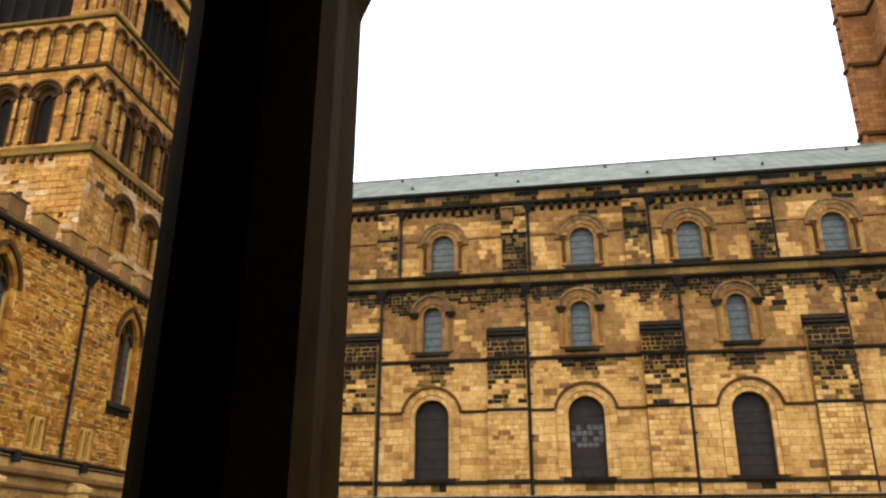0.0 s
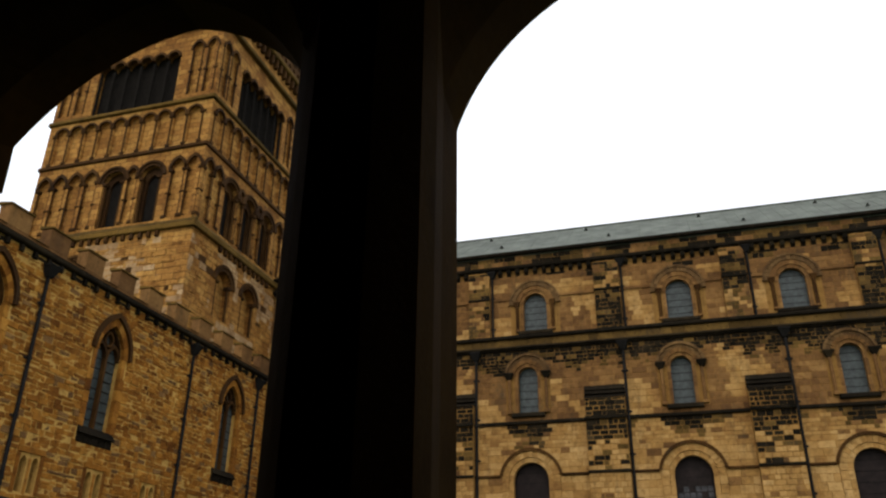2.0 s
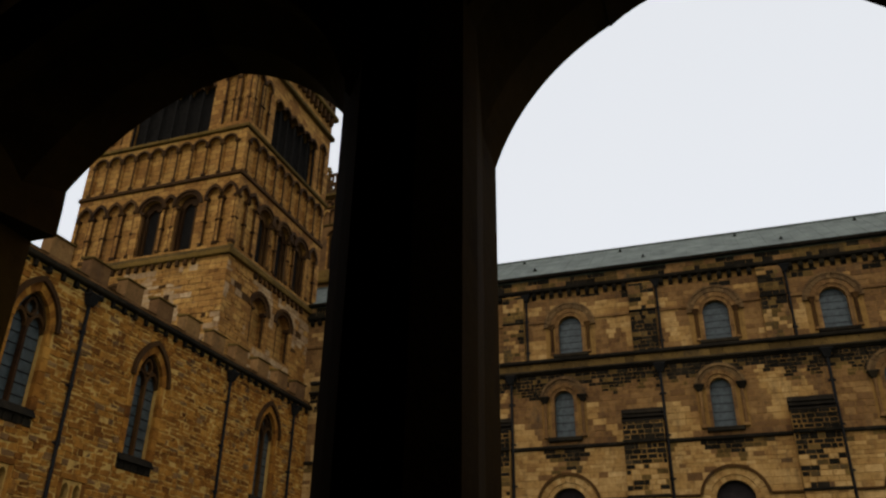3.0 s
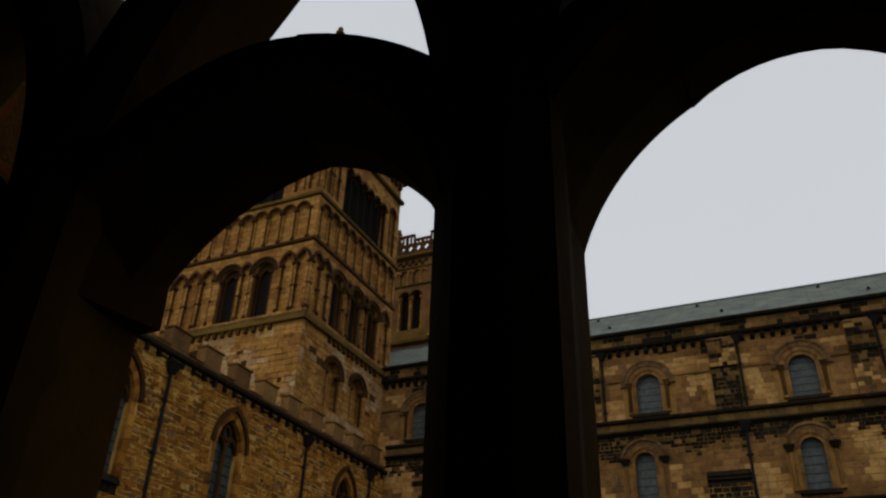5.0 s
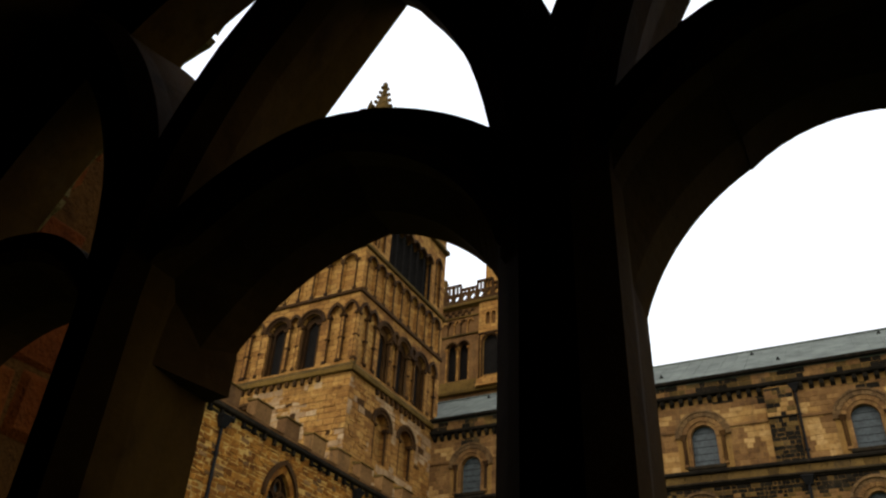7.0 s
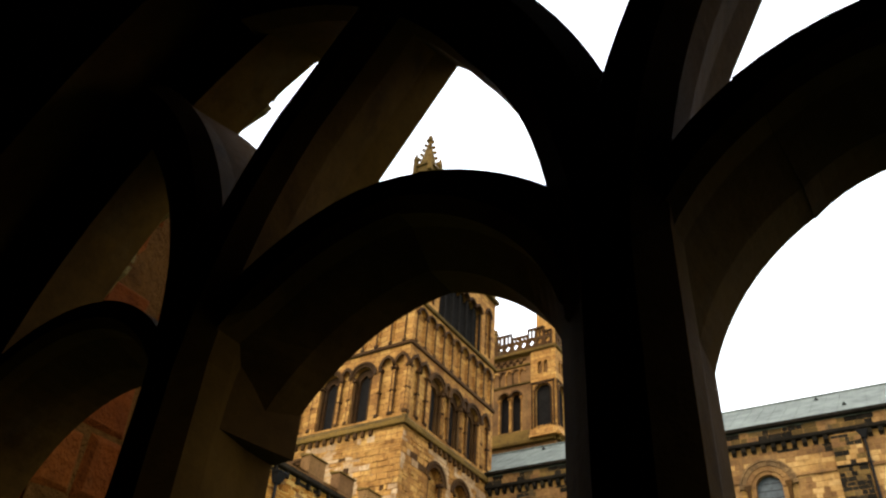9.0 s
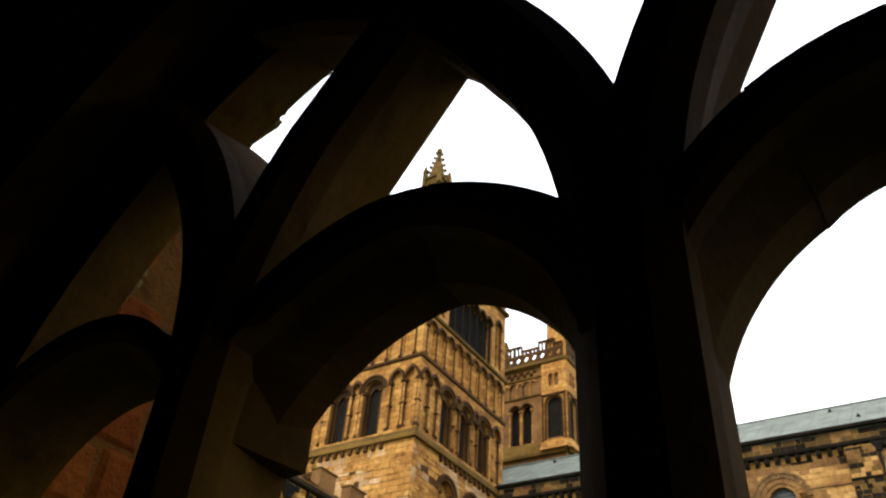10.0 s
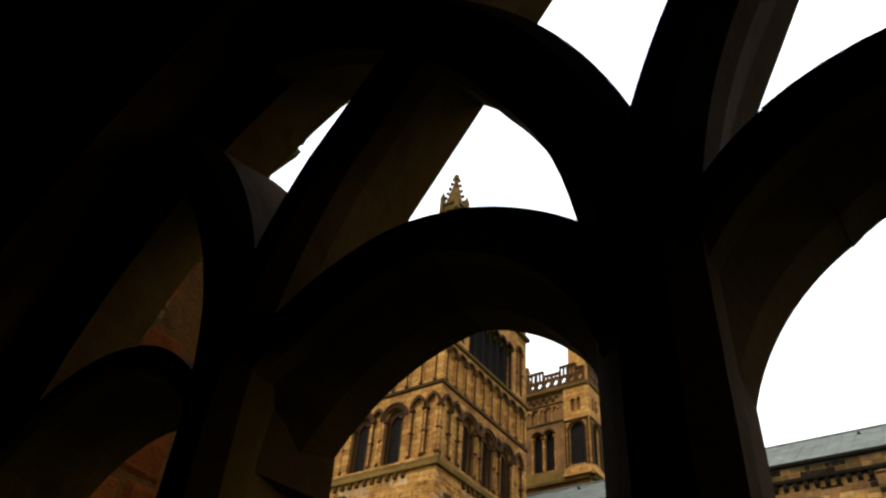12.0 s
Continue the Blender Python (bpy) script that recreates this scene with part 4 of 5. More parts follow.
    s.box(u0 - 0.08, u1 + 0.08, 26.5, 26.75, -0.3, 0.14, 0, 0.04)
    s.part("string_course", TOWER_DARK, tower)
    # low blind arcade
    centres = []
    pitch = 1.04
    n = int((u1 - u0 - 0.3) / pitch)
    off = ((u1 - u0) - n * pitch) / 2
    centres = [u0 + off + pitch * (k + 0.5) for k in range(n)]
    s = Shape(put)
    s.plate([(u0 + 0.003, 26.6), (u1 - 0.003, 26.6), (u1 - 0.003, 29.75), (u0 + 0.003, 29.75)], [round_arch(c, 26.95, 28.95, 0.41, 10) for c in centres], -0.45, 0.0)
    stage = s.part("blind_arcade", TOWER, tower)
    s = Shape(put)
    s.box(u0 + 0.2, u1 - 0.2, 26.8, 29.6, -0.52, -0.18)
    s.part("panel", TOWER, stage)
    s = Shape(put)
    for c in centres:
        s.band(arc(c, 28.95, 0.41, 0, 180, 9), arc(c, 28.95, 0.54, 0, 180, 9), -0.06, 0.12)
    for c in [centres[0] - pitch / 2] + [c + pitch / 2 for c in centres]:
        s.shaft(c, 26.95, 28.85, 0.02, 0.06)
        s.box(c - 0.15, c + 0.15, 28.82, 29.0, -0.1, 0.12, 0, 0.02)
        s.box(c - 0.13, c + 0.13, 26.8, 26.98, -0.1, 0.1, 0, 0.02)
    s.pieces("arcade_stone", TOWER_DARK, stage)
    s = Shape(put)
    s.box(u0 - 0.12, u1 + 0.12, 29.75, 30.0, -0.3, 0.18, 0, 0.05)
    s.part("string_course", MOSS, tower)
    # louvred stage
    l0, l1 = louvre
    k = 6
    step = (l1 - l0) / k
    lou = [l0 + step * (i + 0.5) for i in range(k)]
    hole = [(l0, 30.1), (l1, 30.1), (l1, 33.4)]
    for i in range(k - 1, -1, -1):
        hole += arc(lou[i], 33.4, step / 2, 0, 180, 6)[1:]
    hole = hole[:-1] + [(l0, 33.4)]
    panels = [c for c in corner + side_a + side_b if c < l0 - 0.5 or c > l1 + 0.5]
    s = Shape(put)
    s.plate([(u0 + 0.003, 29.9), (u1 - 0.003, 29.9), (u1 - 0.003, 35.4), (u0 + 0.003, 35.4)], [hole] + [pointed_arch(c, 30.4, 33.7, 0.36, 0.8) for c in panels], -0.48, 0.0)
    stage = s.part("louvred_stage", TOWER, tower)
    s = Shape(put)
    for c in panels:
        s.box(c - 0.4, c + 0.4, 30.3, 34.6, -0.52, -0.2)
    s.pieces("panel", TOWER, stage)
    s = Shape(put)
    for c in panels:
        s.band(pointed_line(c, 33.7, 0.36, 0.8, 6), pointed_line(c, 33.7, 0.5, 0.8, 6), -0.06, 0.1)
        for sd in (-1, 1):
            s.shaft(c + sd * 0.34, 30.4, 33.65, -0.02, 0.07)
            s.box(c + sd * 0.34 - 0.12, c + sd * 0.34 + 0.12, 32.0, 32.12, -0.1, 0.08)
    for c in lou:
        s.band(arc(c, 33.4, step / 2 - 0.1, 0, 180, 9), arc(c, 33.4, step / 2 + 0.06, 0, 180, 9), -0.2, 0.1)
    s.pieces("arcade_stone", TOWER_DARK, stage)
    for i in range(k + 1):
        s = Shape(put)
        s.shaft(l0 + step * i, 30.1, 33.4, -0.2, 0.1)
        s.part("louvre_shaft", OPENING_DARK, stage)
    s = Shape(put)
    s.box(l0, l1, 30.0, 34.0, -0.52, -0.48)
    s.part("louvre", OPENING_DARK, stage, "dark slate louvres")
    # cornice and pierced parapet
    s = Shape(put)
    s.box(u0 - 0.15, u1 + 0.15, 35.3, 35.6, -0.5, 0.3, 0, 0.06)
    s.box(u0 - 0.3, u1 + 0.3, 37.1, 37.45, -0.5, 0.42, 0, 0.08)
    s.part("cornice", MOSS, tower, "mossy cornice")
    s = Shape(put)
    s.box(u0 + 0.003, u1 - 0.003, 35.5, 37.2, -0.5, 0.0)
    s.part("upper_wall", TOWER, tower)
    u = u0
    while u < u1:
        s = Shape(put)
        s.box(u, u + 0.26, 36.4, 37.15, -0.02, 0.3, 0, 0.07)
        s.part("corbel", TOWER_DARK, tower)
        u += 0.6
    n = int((u1 - u0) / 0.62)
    step = (u1 - u0) / n
    holes = [[(u0 + step * (i + 0.5) + dx * 0.2, 37.95 + dz * 0.24) for dx, dz in ((0, -1), (1, 0), (0, 1), (-1, 0))] for i in range(n)]
    s = Shape(put)
    s.plate([(u0 + 0.003, 37.4), (u1, 37.4), (u1, 38.4), (u0, 38.4)], holes, 0.0, 0.2)
    for i in range(n):
        if i % 2 == 0:
            a = u0 + step * i
            s.box(a, a + 0.2, 38.4, 38.95, 0.0, 0.2)
            s.box(a + step - 0.2, a + step, 38.4, 38.95, 0.0, 0.2)
            s.box(a, a + step, 38.95, 39.15, -0.05, 0.25)
        else:
            a = u0 + step * i
            s.box(a, a + step, 38.4, 38.55, -0.05, 0.25)
    s.part("pierced_parapet", TOWER_DARK, tower, "openwork stone parapet")


tower_face(facing_south(TY0), TX0, TX1, [-25.5, -24.45], [-29.75, -27.25], [-28.5], [-34.7, -33.6, -32.5], [-31.4], (-32.6, -26.7), [-31.2])
tower_face(facing_east(TX1), TY0, TY1, [34.15, 35.1], [36.65, 38.85, 41.05], [37.75, 39.95], [42.6], [], (36.1, 41.7), [37.1, 39.9])


def pinnacle(x, y, z, owner):
    s = Shape(world_put)
    s.box(x - 0.62, x + 0.62, z, z + 2.2, y - 0.62, y + 0.62)
    s.box(x - 0.75, x + 0.75, z + 2.0, z + 2.2, y - 0.75, y + 0.75)
    s.add([(x - 0.5, z + 2.2, y - 0.5), (x + 0.5, z + 2.2, y - 0.5), (x + 0.5, z + 2.2, y + 0.5), (x - 0.5, z + 2.2, y + 0.5), (x, z + 5.4, y)],
          [(0, 1, 2, 3), (0, 1, 4), (1, 2, 4), (2, 3, 4), (3, 0, 4)])
    for a in (-1, 1):
        for b in (-1, 1):
            cx, cy = x + a * 0.62, y + b * 0.62
            s.box(cx - 0.14, cx + 0.14, z + 1.4, z + 2.7, cy - 0.14, cy + 0.14)
            s.add([(cx - 0.17, z + 2.7, cy - 0.17), (cx + 0.17, z + 2.7, cy - 0.17), (cx + 0.17, z + 2.7, cy + 0.17), (cx - 0.17, z + 2.7, cy + 0.17), (cx, z + 3.6, cy)],
                  [(0, 1, 2, 3), (0, 1, 4), (1, 2, 4), (2, 3, 4), (3, 0, 4)])
            for k in range(6):
                t = k / 6.0
                px, py = x + a * 0.5 * (1 - t), y + b * 0.5 * (1 - t)
                zz = z + 2.3 + 3.1 * t
                s.box(px - 0.09 + a * 0.06, px + 0.09 + a * 0.06, zz, zz + 0.2, py - 0.09 + b * 0.06, py + 0.09 + b * 0.06)
    s.box(x - 0.14, x + 0.14, z + 5.2, z + 5.45, y - 0.14, y + 0.14)
    s.part("pinnacle", MOSS, owner, "crocketed stone pinnacle")


for px in (TX1 - 0.45, TX0 + 0.45):
    for py in (TY0 + 0.45, TY1 - 0.45):
        pinnacle(px, py, 39.15, tower)

# the twin beyond the nave: larger round-headed lights, clasping corner turrets
NY0, NY1 = TY0 + 20.3, TY1 + 20.3
twin = thing("west_tower", "sandstone twin tower with pierced parapet beyond the nave roof", "tower", (-29.6, 58.8, 0), group="west towers")
s = Shape(world_put)
s.box(TX0 + 0.5, TX1 - 0.5, 0, 37.4, NY0 + 0.5, NY1 - 0.5)
s.part("core", TOWER, twin)


def twin_face(put, u0, u1, lights, turrets):
    """A face above the nave roof: sloping ledge, paired louvred lights, blind arcade, chequer band, cornice, pierced parapet, turrets."""
    s = Shape(put)
    s.plate([(u0 + 0.003, 0), (u1 - 0.003, 0), (u1 - 0.003, 37.3), (u0 + 0.003, 37.3)], [round_arch(c, 30.25, 33.3, 0.48) for c in lights], -0.5, 0.0)
    wall = s.part("wall", BROWN, twin)
    s = Shape(put)
    s.wedge(u0, u1, 29.2, 30.2, 0.0, 0.3)
    s.box(u0, u1, 28.9, 29.2, -0.1, 0.34, 0, 0.05)
    s.part("ledge", MOSS, twin, "mossy sloping ledge")
    for c in lights:
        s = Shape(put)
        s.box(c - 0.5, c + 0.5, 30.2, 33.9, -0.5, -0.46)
        light = s.part("louvre", OPENING_DARK, wall, "dark slate louvres")
        s = Shape(put)
        s.band(arc(c, 33.3, 0.48, 0, 180, 10), arc(c, 33.3, 0.6, 0, 180, 10), -0.1, 0.12)
        s.part("arch_ring", TOWER_DARK, light)
        for sd in (-1, 1):
            s = Shape(put)
            s.shaft(c + sd * 0.5, 30.25, 33.1, -0.06, 0.085)
            s.box(c + sd * 0.5 - 0.14, c + sd * 0.5 + 0.14, 33.1, 33.32, -0.2, 0.1, 0, 0.02)
            s.part("shaft", TOWER, light)
    for z in (34.35, 36.1, 37.0):
        s = Shape(put)
        s.box(u0, u1, z, z + 0.16, -0.1, 0.13, 0, 0.03)
        s.part("string_course", MOSS, twin)
    inner0, inner1 = turrets[0][1], turrets[1][0]
    u = inner0 + 0.1
    while u < inner1 - 0.6:
        s = Shape(put)
        s.band(arc(u + 0.31, 35.6, 0.2, 0, 180, 7), arc(u + 0.31, 35.6, 0.31, 0, 180, 7), -0.02, 0.14)
        s.shaft(u, 34.5, 35.5, 0.07, 0.06, 0, 6)
        s.box(u - 0.1, u + 0.1, 35.45, 35.62, -0.02, 0.15)
        s.part("blind_arch", TOWER_DARK if int(u * 7) % 3 else TOWER, twin)
        for row in (0, 1):
            s = Shape(put)
            a = u + 0.31 * row
            s.box(a, a + 0.3, 36.34 + 0.3 * row, 36.6 + 0.3 * row, -0.02, 0.14, 0, 0.03)
            s.part("billet", TOWER_DARK, twin)
        u += 0.62
    # clasping turrets with a louvred light and a two-light panel
    for a, b in turrets:
        c, half = (a + b) / 2 - 0.04, (b - a) / 2 - 0.46
        s = Shape(put)
        s.plate([(a + 0.003, 29.2), (b - 0.003, 29.2), (b - 0.003, 37.1), (a + 0.003, 37.1)], [round_arch(c, 30.2, 33.2, half, 10)] + [pointed_arch(c + d, 34.9, 35.8, 0.2, 0.8, 4) for d in (-0.27, 0.27)], 0.0, 0.26)
        turret = s.part("corner_turret", TOWER, twin)
        s = Shape(put)
        s.box(c - half, c + half, 30.2, 33.9, 0.004, 0.03)
        s.part("louvre", OPENING_DARK, turret)
        s = Shape(put)
        s.band(arc(c, 33.2, half, 0, 180, 10), arc(c, 33.2, half + 0.13, 0, 180, 10), 0.2, 0.36)
        for sd in (-1, 1):
            s.box(c + sd * (half + 0.07) - 0.07, c + sd * (half + 0.07) + 0.07, 30.1, 33.2, 0.2, 0.34, 0, 0.02)
            s.box(c + sd * (half + 0.3) - 0.06, c + sd * (half + 0.3) + 0.06, 30.0, 34.0, 0.2, 0.36, 0, 0.02)
        s.box(c - half - 0.4, c + half + 0.4, 33.95, 34.12, 0.2, 0.38, 0, 0.03)
        s.pieces("surround", TOWER_DARK, turret)
        s = Shape(put)
        s.wedge(a - 0.05, b + 0.05, 29.2, 30.0, 0.26, 0.6)
        s.part("weathering", TOWER, turret)
    s = Shape(put)
    s.box(u0 - 0.25, u1 + 0.25, 37.1, 37.45, -0.5, 0.42, 0, 0.08)
    s.part("cornice", MOSS, twin, "mossy cornice")
    n = int((u1 - u0) / 0.72)
    step = (u1 - u0) / n
    for i in range(n):
        a = u0 + step * i
        s = Shape(put)
        s.plate([(a, 37.45), (a + step, 37.45), (a + step, 38.5), (a, 38.5)], [[(a + step / 2 + dx * 0.23, 38.0 + dz * 0.3) for dx, dz in ((0, -1), (1, 0), (0, 1), (-1, 0))]], 0.1, 0.3)
        high = 39.3 if i % 4 < 2 else 38.8
        for b in (a + 0.06, a + step / 2, a + step - 0.06):
            s.box(b - 0.06, b + 0.06, 38.5, high, 0.1, 0.3)
        s.box(a, a + step, high, high + 0.14, 0.06, 0.34)
        s.part("pierced_parapet", TOWER_DARK, twin, "openwork stone parapet")


twin_face(facing_south(NY0), TX0, TX1, [-28.5, -27.42, -31.9, -30.8], [(TX0, TX0 + 2.0), (-25.92, TX1 + 0.26)])
twin_face(facing_east(TX1), NY0, NY1, [57.2, 58.3, 59.4, 60.5], [(NY0 - 0.26, NY0 + 1.9), (NY1 - 2.0, NY1)])
for px in (TX1 - 0.76, TX0 + 0.76):
    for py in (NY0 + 0.76, NY1 - 0.76):
        s = Shape(world_put)
        s.box(px - 0.8, px + 0.8, 37.4, 41.6, py - 0.8, py + 0.8, 0, 0.05)
        s.box(px - 0.95, px + 0.95, 37.45, 39.0, py - 0.95, py + 0.95, 0, 0.1)
        s.part("turret_base", TOWER, twin)
        pinnacle(px, py, 41.6, twin)

# ---- the dormitory range, west of the garth ----
dorm_put = facing_east(-20.0)
dorm = thing("dormitory", "rubble sandstone range with battlements and pointed traceried windows", "building", (-25, 22, 0))
DY0, DY1 = 4.0, 37.0
DWIN = [(10.8, 8.4, 12.3), (18.5, 8.5, 12.35), (24.45, 8.1, 12.2), (33.15, 8.1, 12.2)]
SLITS = [15.5, 18.6, 21.7, 24.8, 27.95, 31.1, 34.3]
s = Shape(dorm_put)
holes = [pointed_arch(c, v0, v1 - 1.25, 0.74, 0.85) for c, v0, v1 in DWIN]
for c in SLITS:
    holes += [pointed_arch(c + d, 5.55, 6.45, 0.15, 0.8, 4) for d in (-0.26, 0.26)]
s.plate([(DY0, 0), (DY1, 0), (DY1, 13.2), (DY0, 13.2)], holes, -0.8, 0.0)
dorm_wall = s.part("wall", POINTING, dorm)
s = Shape(world_put)
s.box(-33, -20.8, 12.6, 13.0, DY0, DY1)
s.part("roof", LEAD, dorm)
for c, v0, v1 in DWIN:
    sp = v1 - 1.25
    s = Shape(dorm_put)
    s.band(pointed_line(c, sp, 0.72, 0.85, 7), pointed_line(c, sp, 0.95, 0.82, 7), -0.1, 0.05, 0.02)
    h = v0
    while h < sp:
        e = min(sp, h + 0.42)
        wd = 0.3 if int(h * 10) % 2 else 0.2
        for sd in (-1, 1):
            a, b = sorted((c + sd * 0.72, c + sd * (0.72 + wd)))
            s.box(a, b, h + 0.005, e - 0.005, -0.15, 0.03, 0, 0.012)
        h = e
    fr = Shape(dorm_put)
    fr.band(pointed_line(c, sp, 0.66, 0.85, 7), pointed_line(c, sp, 0.74, 0.85, 7), -0.34, -0.14)
    win = fr.part("window", TOWER_DARK, dorm)
    s.pieces("surround_stone", RUBBLE, win)
    s = Shape(dorm_put)
    s.band(pointed_line(c, sp, 0.95, 0.82, 9), pointed_line(c, sp, 1.1, 0.81, 9), 0.0, 0.16)
    s.part("hood_mould", TOWER_DARK, win)
    s = Shape(dorm_put)
    s.box(c - 0.05, c + 0.05, v0, sp + 0.2, -0.3, -0.12)
    for d in (-0.37, 0.37):
        s.band(pointed_line(c + d, sp - 0.1, 0.29, 0.85, 6), pointed_line(c + d, sp - 0.1, 0.38, 0.85, 6), -0.3, -0.14)
    s.band(pointed_line(c, sp + 0.55, 0.18, 0.8, 5), pointed_line(c, sp + 0.55, 0.26, 0.8, 5), -0.3, -0.14)
    s.band(arc(c, sp + 0.55, 0.18, 180, 360, 7), arc(c, sp + 0.55, 0.26, 180, 360, 7), -0.3, -0.14)
    s.pieces("tracery_bar", TOWER_DARK, win)
    s = Shape(dorm_put)
    s.plate(pointed_arch(c, v0, sp, 0.74, 0.85), [], -0.36, -0.32)
    s.part("pane", DARKGLASS, win)
    s = Shape(dorm_put)
    for k in range(1, 9):
        s.box(c - 0.7, c + 0.7, v0 + 0.38 * k - 0.012, v0 + 0.38 * k + 0.012, -0.32, -0.29)
    s.pieces("saddle_bar", IRON, win)
    s = Shape(dorm_put)
    s.wedge(c - 0.95, c + 0.95, v0 - 0.25, v0 + 0.03, 0.0, 0.16)
    for k in range(5):
        s.box(c - 0.95 + 0.38 * k + 0.01, c - 0.95 + 0.38 * (k + 1) - 0.01, v0 - 0.55, v0 - 0.26, -0.02, 0.05, 0, 0.02)
    s.part("sill", SOOT, win, "blackened sill stones")
for c in SLITS:
    s = Shape(dorm_put)
    s.box(c - 0.05, c + 0.05, 5.5, 6.6, -0.2, 0.03, 0, 0.01)
    s.box(c - 0.6, c - 0.44, 5.5, 6.75, -0.1, 0.03, 0, 0.01)
    s.box(c + 0.44, c + 0.6, 5.5, 6.75, -0.1, 0.03, 0, 0.01)
    s.box(c - 0.6, c + 0.6, 6.76, 6.95, -0.1, 0.05, 0, 0.01)
    w = s.part("slit_window", RUBBLE, dorm)
    s = Shape(dorm_put)
    s.box(c - 0.45, c + 0.45, 5.5, 6.8, -0.4, -0.36)
    s.part("pane", OPENING_DARK, w)
s = Shape(dorm_put)
s.box(DY0, DY1, 13.15, 13.35, -0.5, 0.22, 0, 0.05)
s.wedge(DY0, DY1, 13.35, 13.5, -0.1, 0.2)
s.part("parapet_string", SOOT, dorm, "dark dripping parapet string")
s = Shape(dorm_put)
s.box(DY0, DY1, 13.3, 13.56, -0.45, 0.0)
s.part("parapet", BROWN, dorm)
u = 18.5 - 1.885 * 7
while u < DY1 - 0.5:
    s = Shape(dorm_put)
    s.box(u, u + 0.98, 13.56, 14.3, -0.45, 0.0, 0, 0.02)
    m = s.part("merlon", BROWN, dorm)
    s = Shape(dorm_put)
    s.wedge(u - 0.05, u + 1.03, 14.34, 14.42, -0.5, 0.05)
    s.box(u - 0.05, u + 1.03, 14.29, 14.34, -0.5, 0.06)
    s.part("coping", MOSS, m)
    s = Shape(dorm_put)
    s.wedge(u + 0.98, u + 1.885, 13.56, 13.64, -0.5, 0.05)
    s.part("embrasure_coping", MOSS, dorm)
    u += 1.885
u = DY0 + 0.3
while u < DY1:
    s = Shape(dorm_put)
    s.box(u, u + 0.16, 12.9, 13.15, 0.0, 0.14, 0, 0.03)
    s.part("corbel", SOOT, dorm)
    u += 0.62
for u in (11.5, 20.6, 29.55, 35.35):
    down_pipe(dorm_put, u, 5.2, 12.85, 0.0, dorm, 0.35)

# ---- the west and north walks of the cloister ----


def cloister_range(put, name, label, u0, u1, top, back, windows, at, back_top):
    rg = thing(name, label, "cloister", at)
    holes = []
    for c in windows:
        holes.append(pointed_arch(c, 0.9, 1.75, 1.35, 0.56))
    s = Shape(put)
    s.plate([(u0, -0.15), (u1, -0.15), (u1, top - 0.5), (u0, top - 0.5)], holes, -0.7, 0.0)
    s.part("wall", ASHLAR, rg)
    for c in windows:
        s = Shape(put)
        s.band(pointed_line(c, 1.75, 1.35, 0.56, 8), pointed_line(c, 1.75, 1.5, 0.56, 8), 0.0, 0.1)
        s.part("hood_mould", BROWN, rg)
        s = Shape(put)
        for d in (-0.48, 0.48):
            s.box(c + d - 0.08, c + d + 0.08, 0.9, 2.9, -0.45, -0.2)
        for d in (-0.96, 0.0, 0.96):
            s.band(arc(c + d, 1.9, 0.4, 0, 180, 8), arc(c + d, 1.9, 0.52, 0, 180, 8), -0.45, -0.2)
        s.part("tracery", TOWER_DARK, rg)
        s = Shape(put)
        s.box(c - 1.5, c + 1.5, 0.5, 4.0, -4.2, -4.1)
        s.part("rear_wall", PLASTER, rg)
    for i in range(len(windows) - 1):
        c = (windows[i] + windows[i + 1]) / 2
        s = Shape(put)
        s.box(c - 0.35, c + 0.35, -0.15, 2.5, -0.05, 0.75, 0, 0.03)
        s.wedge(c - 0.38, c + 0.38, 2.5, 2.85, -0.05, 0.8)
        s.box(c - 0.28, c + 0.28, 2.5, top - 0.9, -0.05, 0.4, 0, 0.03)
        s.box(c - 0.36, c + 0.36, top - 0.9, top - 0.74, -0.05, 0.48, 0, 0.03)
        s.wedge(c - 0.3, c + 0.3, top - 0.74, top - 0.5, -0.05, 0.42)
        s.part("buttress", ASHLAR, rg)
    s = Shape(put)
    s.box(u0, u1, top - 0.62, top - 0.42, -0.5, 0.22, 0, 0.05)
    s.box(u0, u1, top - 0.95, top - 0.86, -0.02, 0.1, 0, 0.02)
    s.pieces("cornice", BROWN, rg)
    s = Shape(put)
    s.box(u0, u1, top - 0.45, top - 0.1, -0.5, 0.06)
    s.part("parapet", ASHLAR, rg)
    s = Shape(put)
    s.box(u0, u1, top - 0.08, top, -0.5, 0.2, 0, 0.02)
    s.box(u0, u1, top - 0.2, top - 0.15, -0.1, 0.1, 0, 0.01)
    for i in range(int((u1 - u0) / 3.1)):
        a = u0 + 3.1 * i + 1.6
        s.box(a - 0.1, a + 0.1, top - 0.3, top + 0.02, 0.1, 0.26, 0, 0.03)
    s.pieces("gutter", IRON, rg)
    s = Shape(put)
    s.add([(u0, top - 0.05, -0.3), (u1, top - 0.05, -0.3), (u1, back_top, -back), (u0, back_top, -back),
           (u0, top - 0.25, -0.3), (u1, top - 0.25, -0.3), (u1, back_top - 0.2, -back), (u0, back_top - 0.2, -back)],
          [(0, 1, 2, 3), (7, 6, 5, 4), (0, 4, 5, 1), (2, 6, 7, 3), (0, 3, 7, 4), (1, 5, 6, 2)])
    s.part("roof", LEAD, rg)


cloister_range(facing_east(-14.8), "west_cloister", "honey stone cloister walk with lead gutter below the dormitory", 3.0, 32.4, 4.42, 5.15, [5.5 + 3.9 * k for k in range(7)], (-17.4, 18, 0), 4.75)
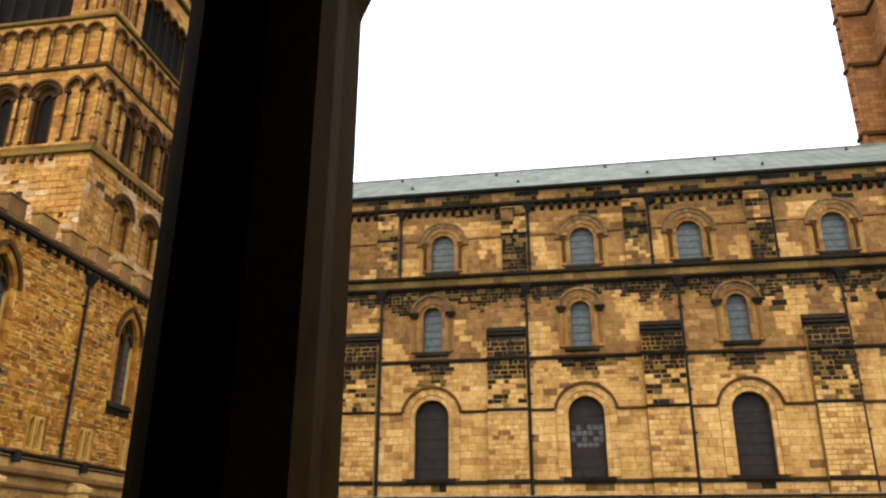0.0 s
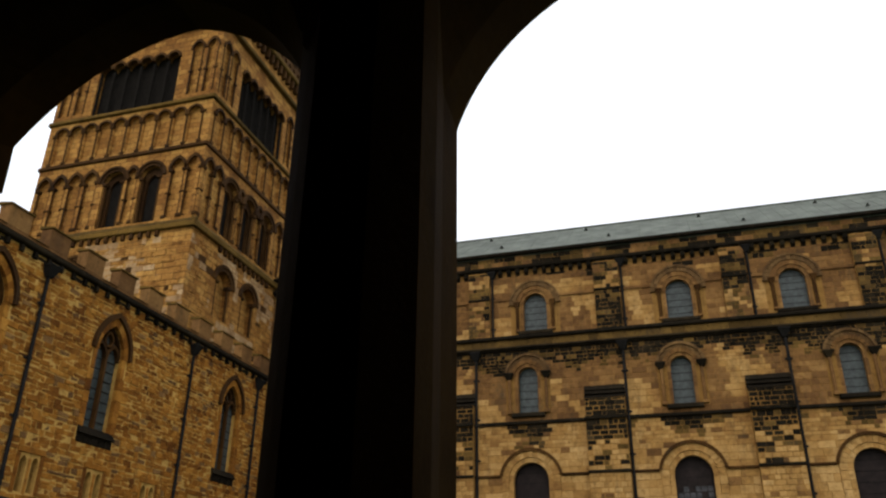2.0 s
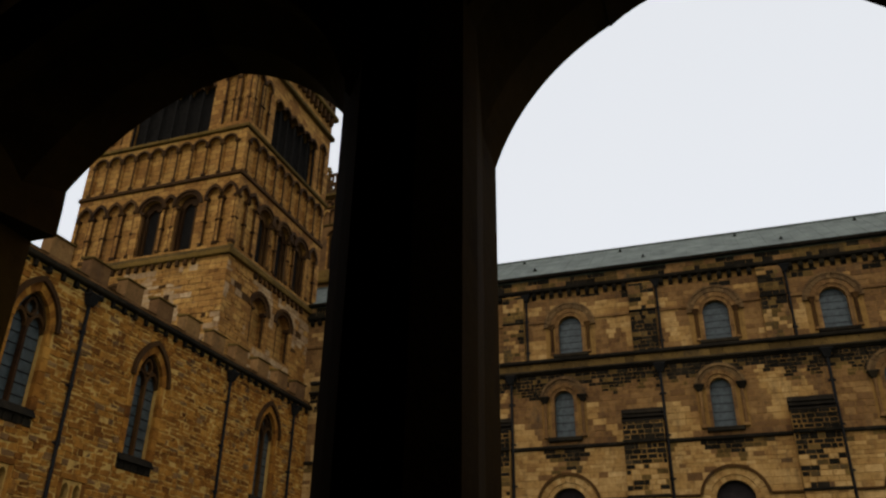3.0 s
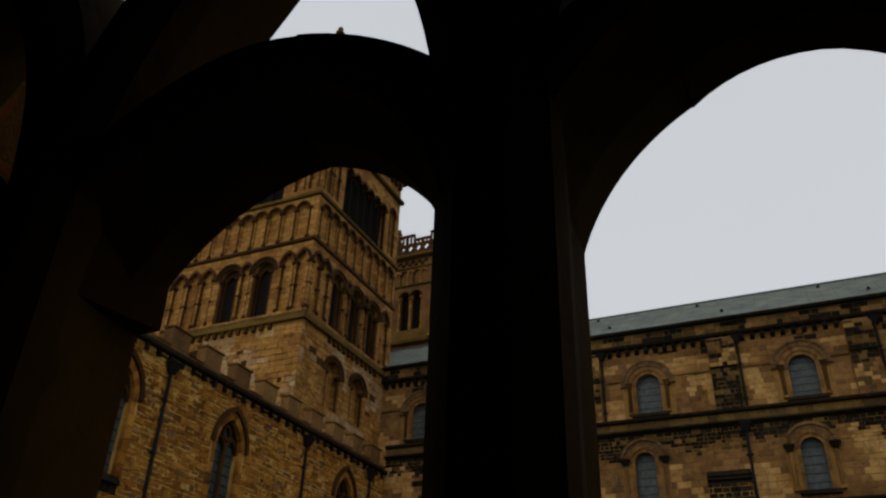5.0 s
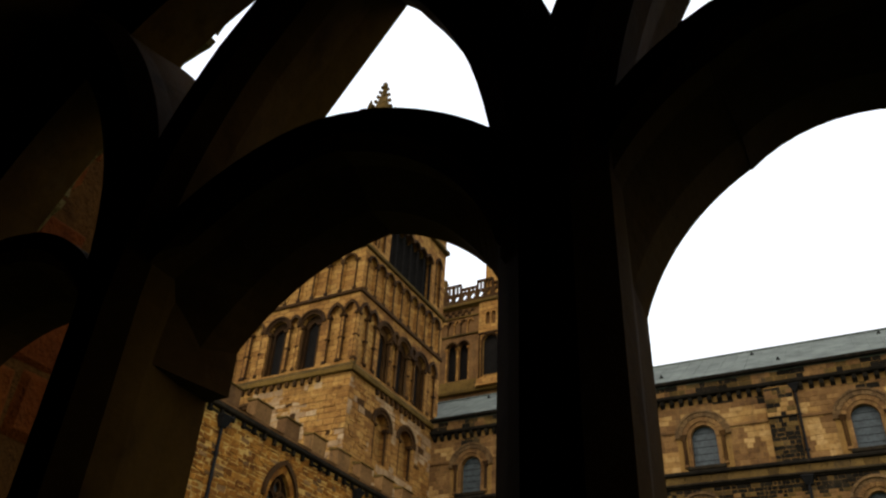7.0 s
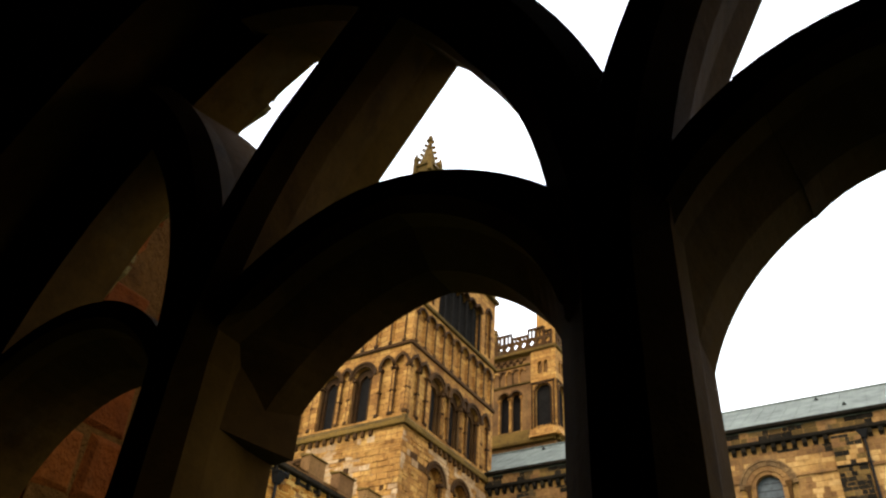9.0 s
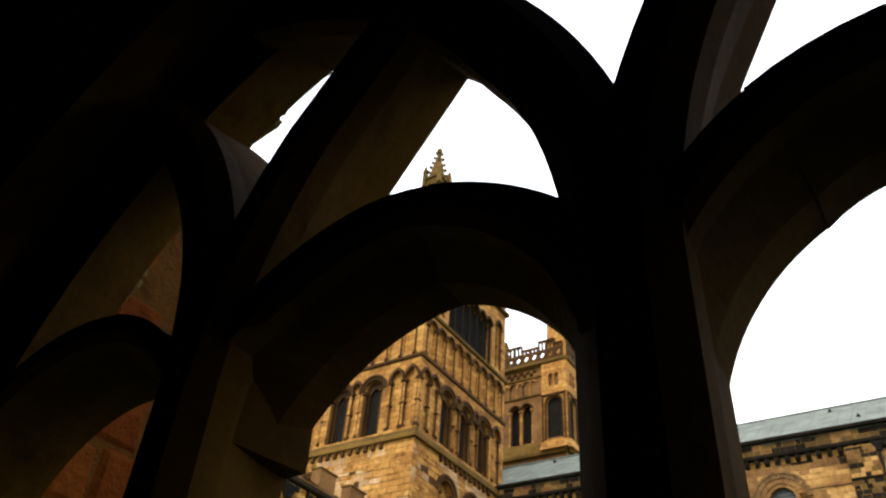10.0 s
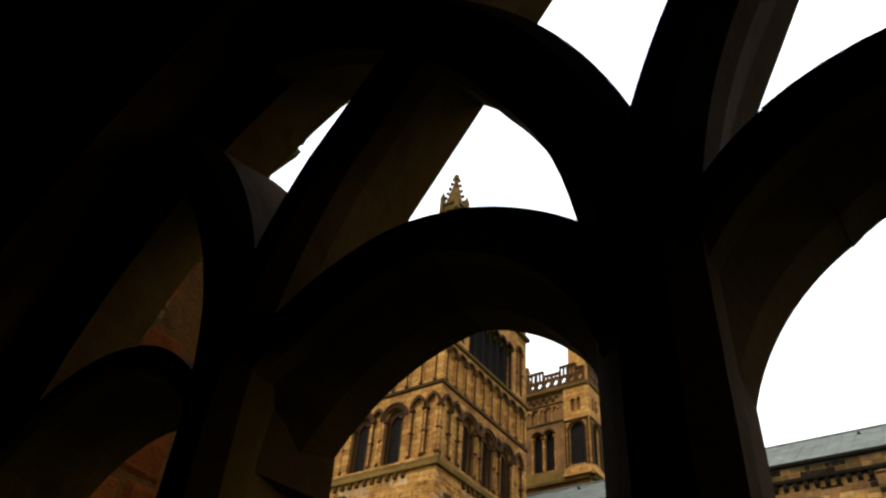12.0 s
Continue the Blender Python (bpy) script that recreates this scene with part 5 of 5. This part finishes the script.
cloister_range(facing_south(32.4), "north_cloister", "honey stone cloister walk with lead gutter below the nave", -14.8, 24.0, 3.95, 4.55, [-12.6 + 3.9 * k for k in range(10)], (5, 34.6, 0), 4.3)

# ---- masonry of the walls, stone by stone ----
random.seed(11)
aisle_holes = [hole_round(c, 5.05 - 0.2, 7.8, 1.33) for c in BAYS] + [hole_round(c, 10.65, 12.62, 1.05) for c in BAYS]
aisle_holes += [hole_rect(a, b, 0, 10.5) for a, b in BUTT] + [hole_rect(a, b, 10.4, 11.95) for a, b in BUTT]
MATS = [ASHLAR, BROWN, SOOT, STAINED]
for v0, v1, height, length in ((3.9, 4.78, 0.3, 0.5), (4.95, 9.2, 0.33, 0.55), (9.2, 10.32, 0.19, 0.32), (10.48, 12.7, 0.27, 0.46), (12.7, 13.9, 0.17, 0.28)):
    lay(aisle, "ashlar_block", MATS, aisle_wall, NX0, NX1, v0, v1, height, length, 0.12, aisle_holes, 0.0, soot_aisle, 21 + int(v0 * 10),
        (lambda u, v: -3 < u < 7.5) if v0 == 4.95 else None)
lay(aisle, "ashlar_block", MATS, aisle_wall, NX0, NX1, 14.12, 14.5, 0.36, 0.7, 0.1, [], 0.02, lambda u, v: 3 if noise.noise(Vector((u * 0.6, 0, 3))) > -0.3 else 1, 33)


def soot_buttress(u, v):
    run = 0.9 * noise.noise(Vector((u * 2.3, 0.8, 5)))
    if v > 9.3 + run:
        return 2 if random.random() < 0.88 or v > 10.4 else 3
    if v > 8.2 + run:
        return random.choice((2, 3, 0, 0))
    return 0 if random.random() < 0.88 else 1


for a, b in BUTT:
    for v0, v1 in ((3.9, 4.78), (4.95, 7.95), (8.07, 10.3), (10.5, 11.3)):
        lay(aisle, "ashlar_block", MATS, aisle_wall, a, b, v0, v1, 0.22, 0.32, 0.12, [], 0.36 if v0 < 10 else 0.33, soot_buttress, int(a * 7 + v0), gap=0.03)


def soot_clerestory(u, v):
    drip = noise.noise(Vector((u * 0.5, v * 0.45, 9.0)))
    if v > 20.15:
        return random.choice((2, 3)) if drip > 0.1 else 1
    if v < 15.6 and noise.noise(Vector((u * 0.9, v, 1.0))) > 0.0:
        return 3
    # smooth brown repairs beside the windows and in broad patches
    for c in CLER_WIN:
        if 1.3 < u - c < 2.3 + 0.5 * noise.noise(Vector((v * 0.9, c, 0))) and v < 18.9:
            return 1
    return 1 if drip > -0.02 else (3 if random.random() < 0.02 else 0)


cl_holes = [hole_round(c, 16.8, 18.62, 1.4) for c in CLER_WIN] + [hole_rect(a, b, 14, 20.8) for a, b in CLER_PIL]
lay(cler, "ashlar_block", MATS, nave, CX0, CX1, 14.9, 20.5, 0.29, 0.48, 0.12, cl_holes, 0.0, soot_clerestory, 51)
for a, b in CLER_PIL:
    for v0, v1 in ((14.9, 18.98), (19.1, 20.7)):
        lay(cler, "ashlar_block", MATS, nave, a, b, v0, v1, 0.24, 0.34, 0.12, [], 0.26, lambda u, v: random.choice((2, 2, 2, 3)) if noise.noise(Vector((a, v * 0.9, 4))) + 0.35 * noise.noise(Vector((u * 2.0, v * 2.0, 1))) > 0.0 else random.choice((0, 1, 3)), int(a * 9 + v0))
lay(cler, "ashlar_block", MATS, nave, CX0, CX1, 21.08, 21.72, 0.32, 0.5, 0.1, [], 0.14, lambda u, v: random.choice((2, 2, 3)) if noise.noise(Vector((u * 0.7, v * 1.5, 7))) > -0.05 else random.choice((1, 1, 3)), 61)

dorm_holes = [hole_round(c, v0 - 0.55, v1 - 1.0, 1.0) for c, v0, v1 in DWIN] + [hole_rect(c - 0.6, c + 0.6, 5.5, 6.95) for c in SLITS]
lay(dorm_put, "rubble_stone", [RUBBLE, BROWN, SOOT], dorm_wall, DY0, DY1, 4.6, 13.1, 0.175, 0.36, 0.38, dorm_holes, 0.0,
    lambda u, v: 2 if v > 12.9 and random.random() < 0.5 else (1 if random.random() < 0.12 else 0), 71,
    lambda u, v: 22.0 < u < 27.0 and 8.4 < v < 12.4, proud=(0.004, 0.032), gap=0.025, uneven=0.032)
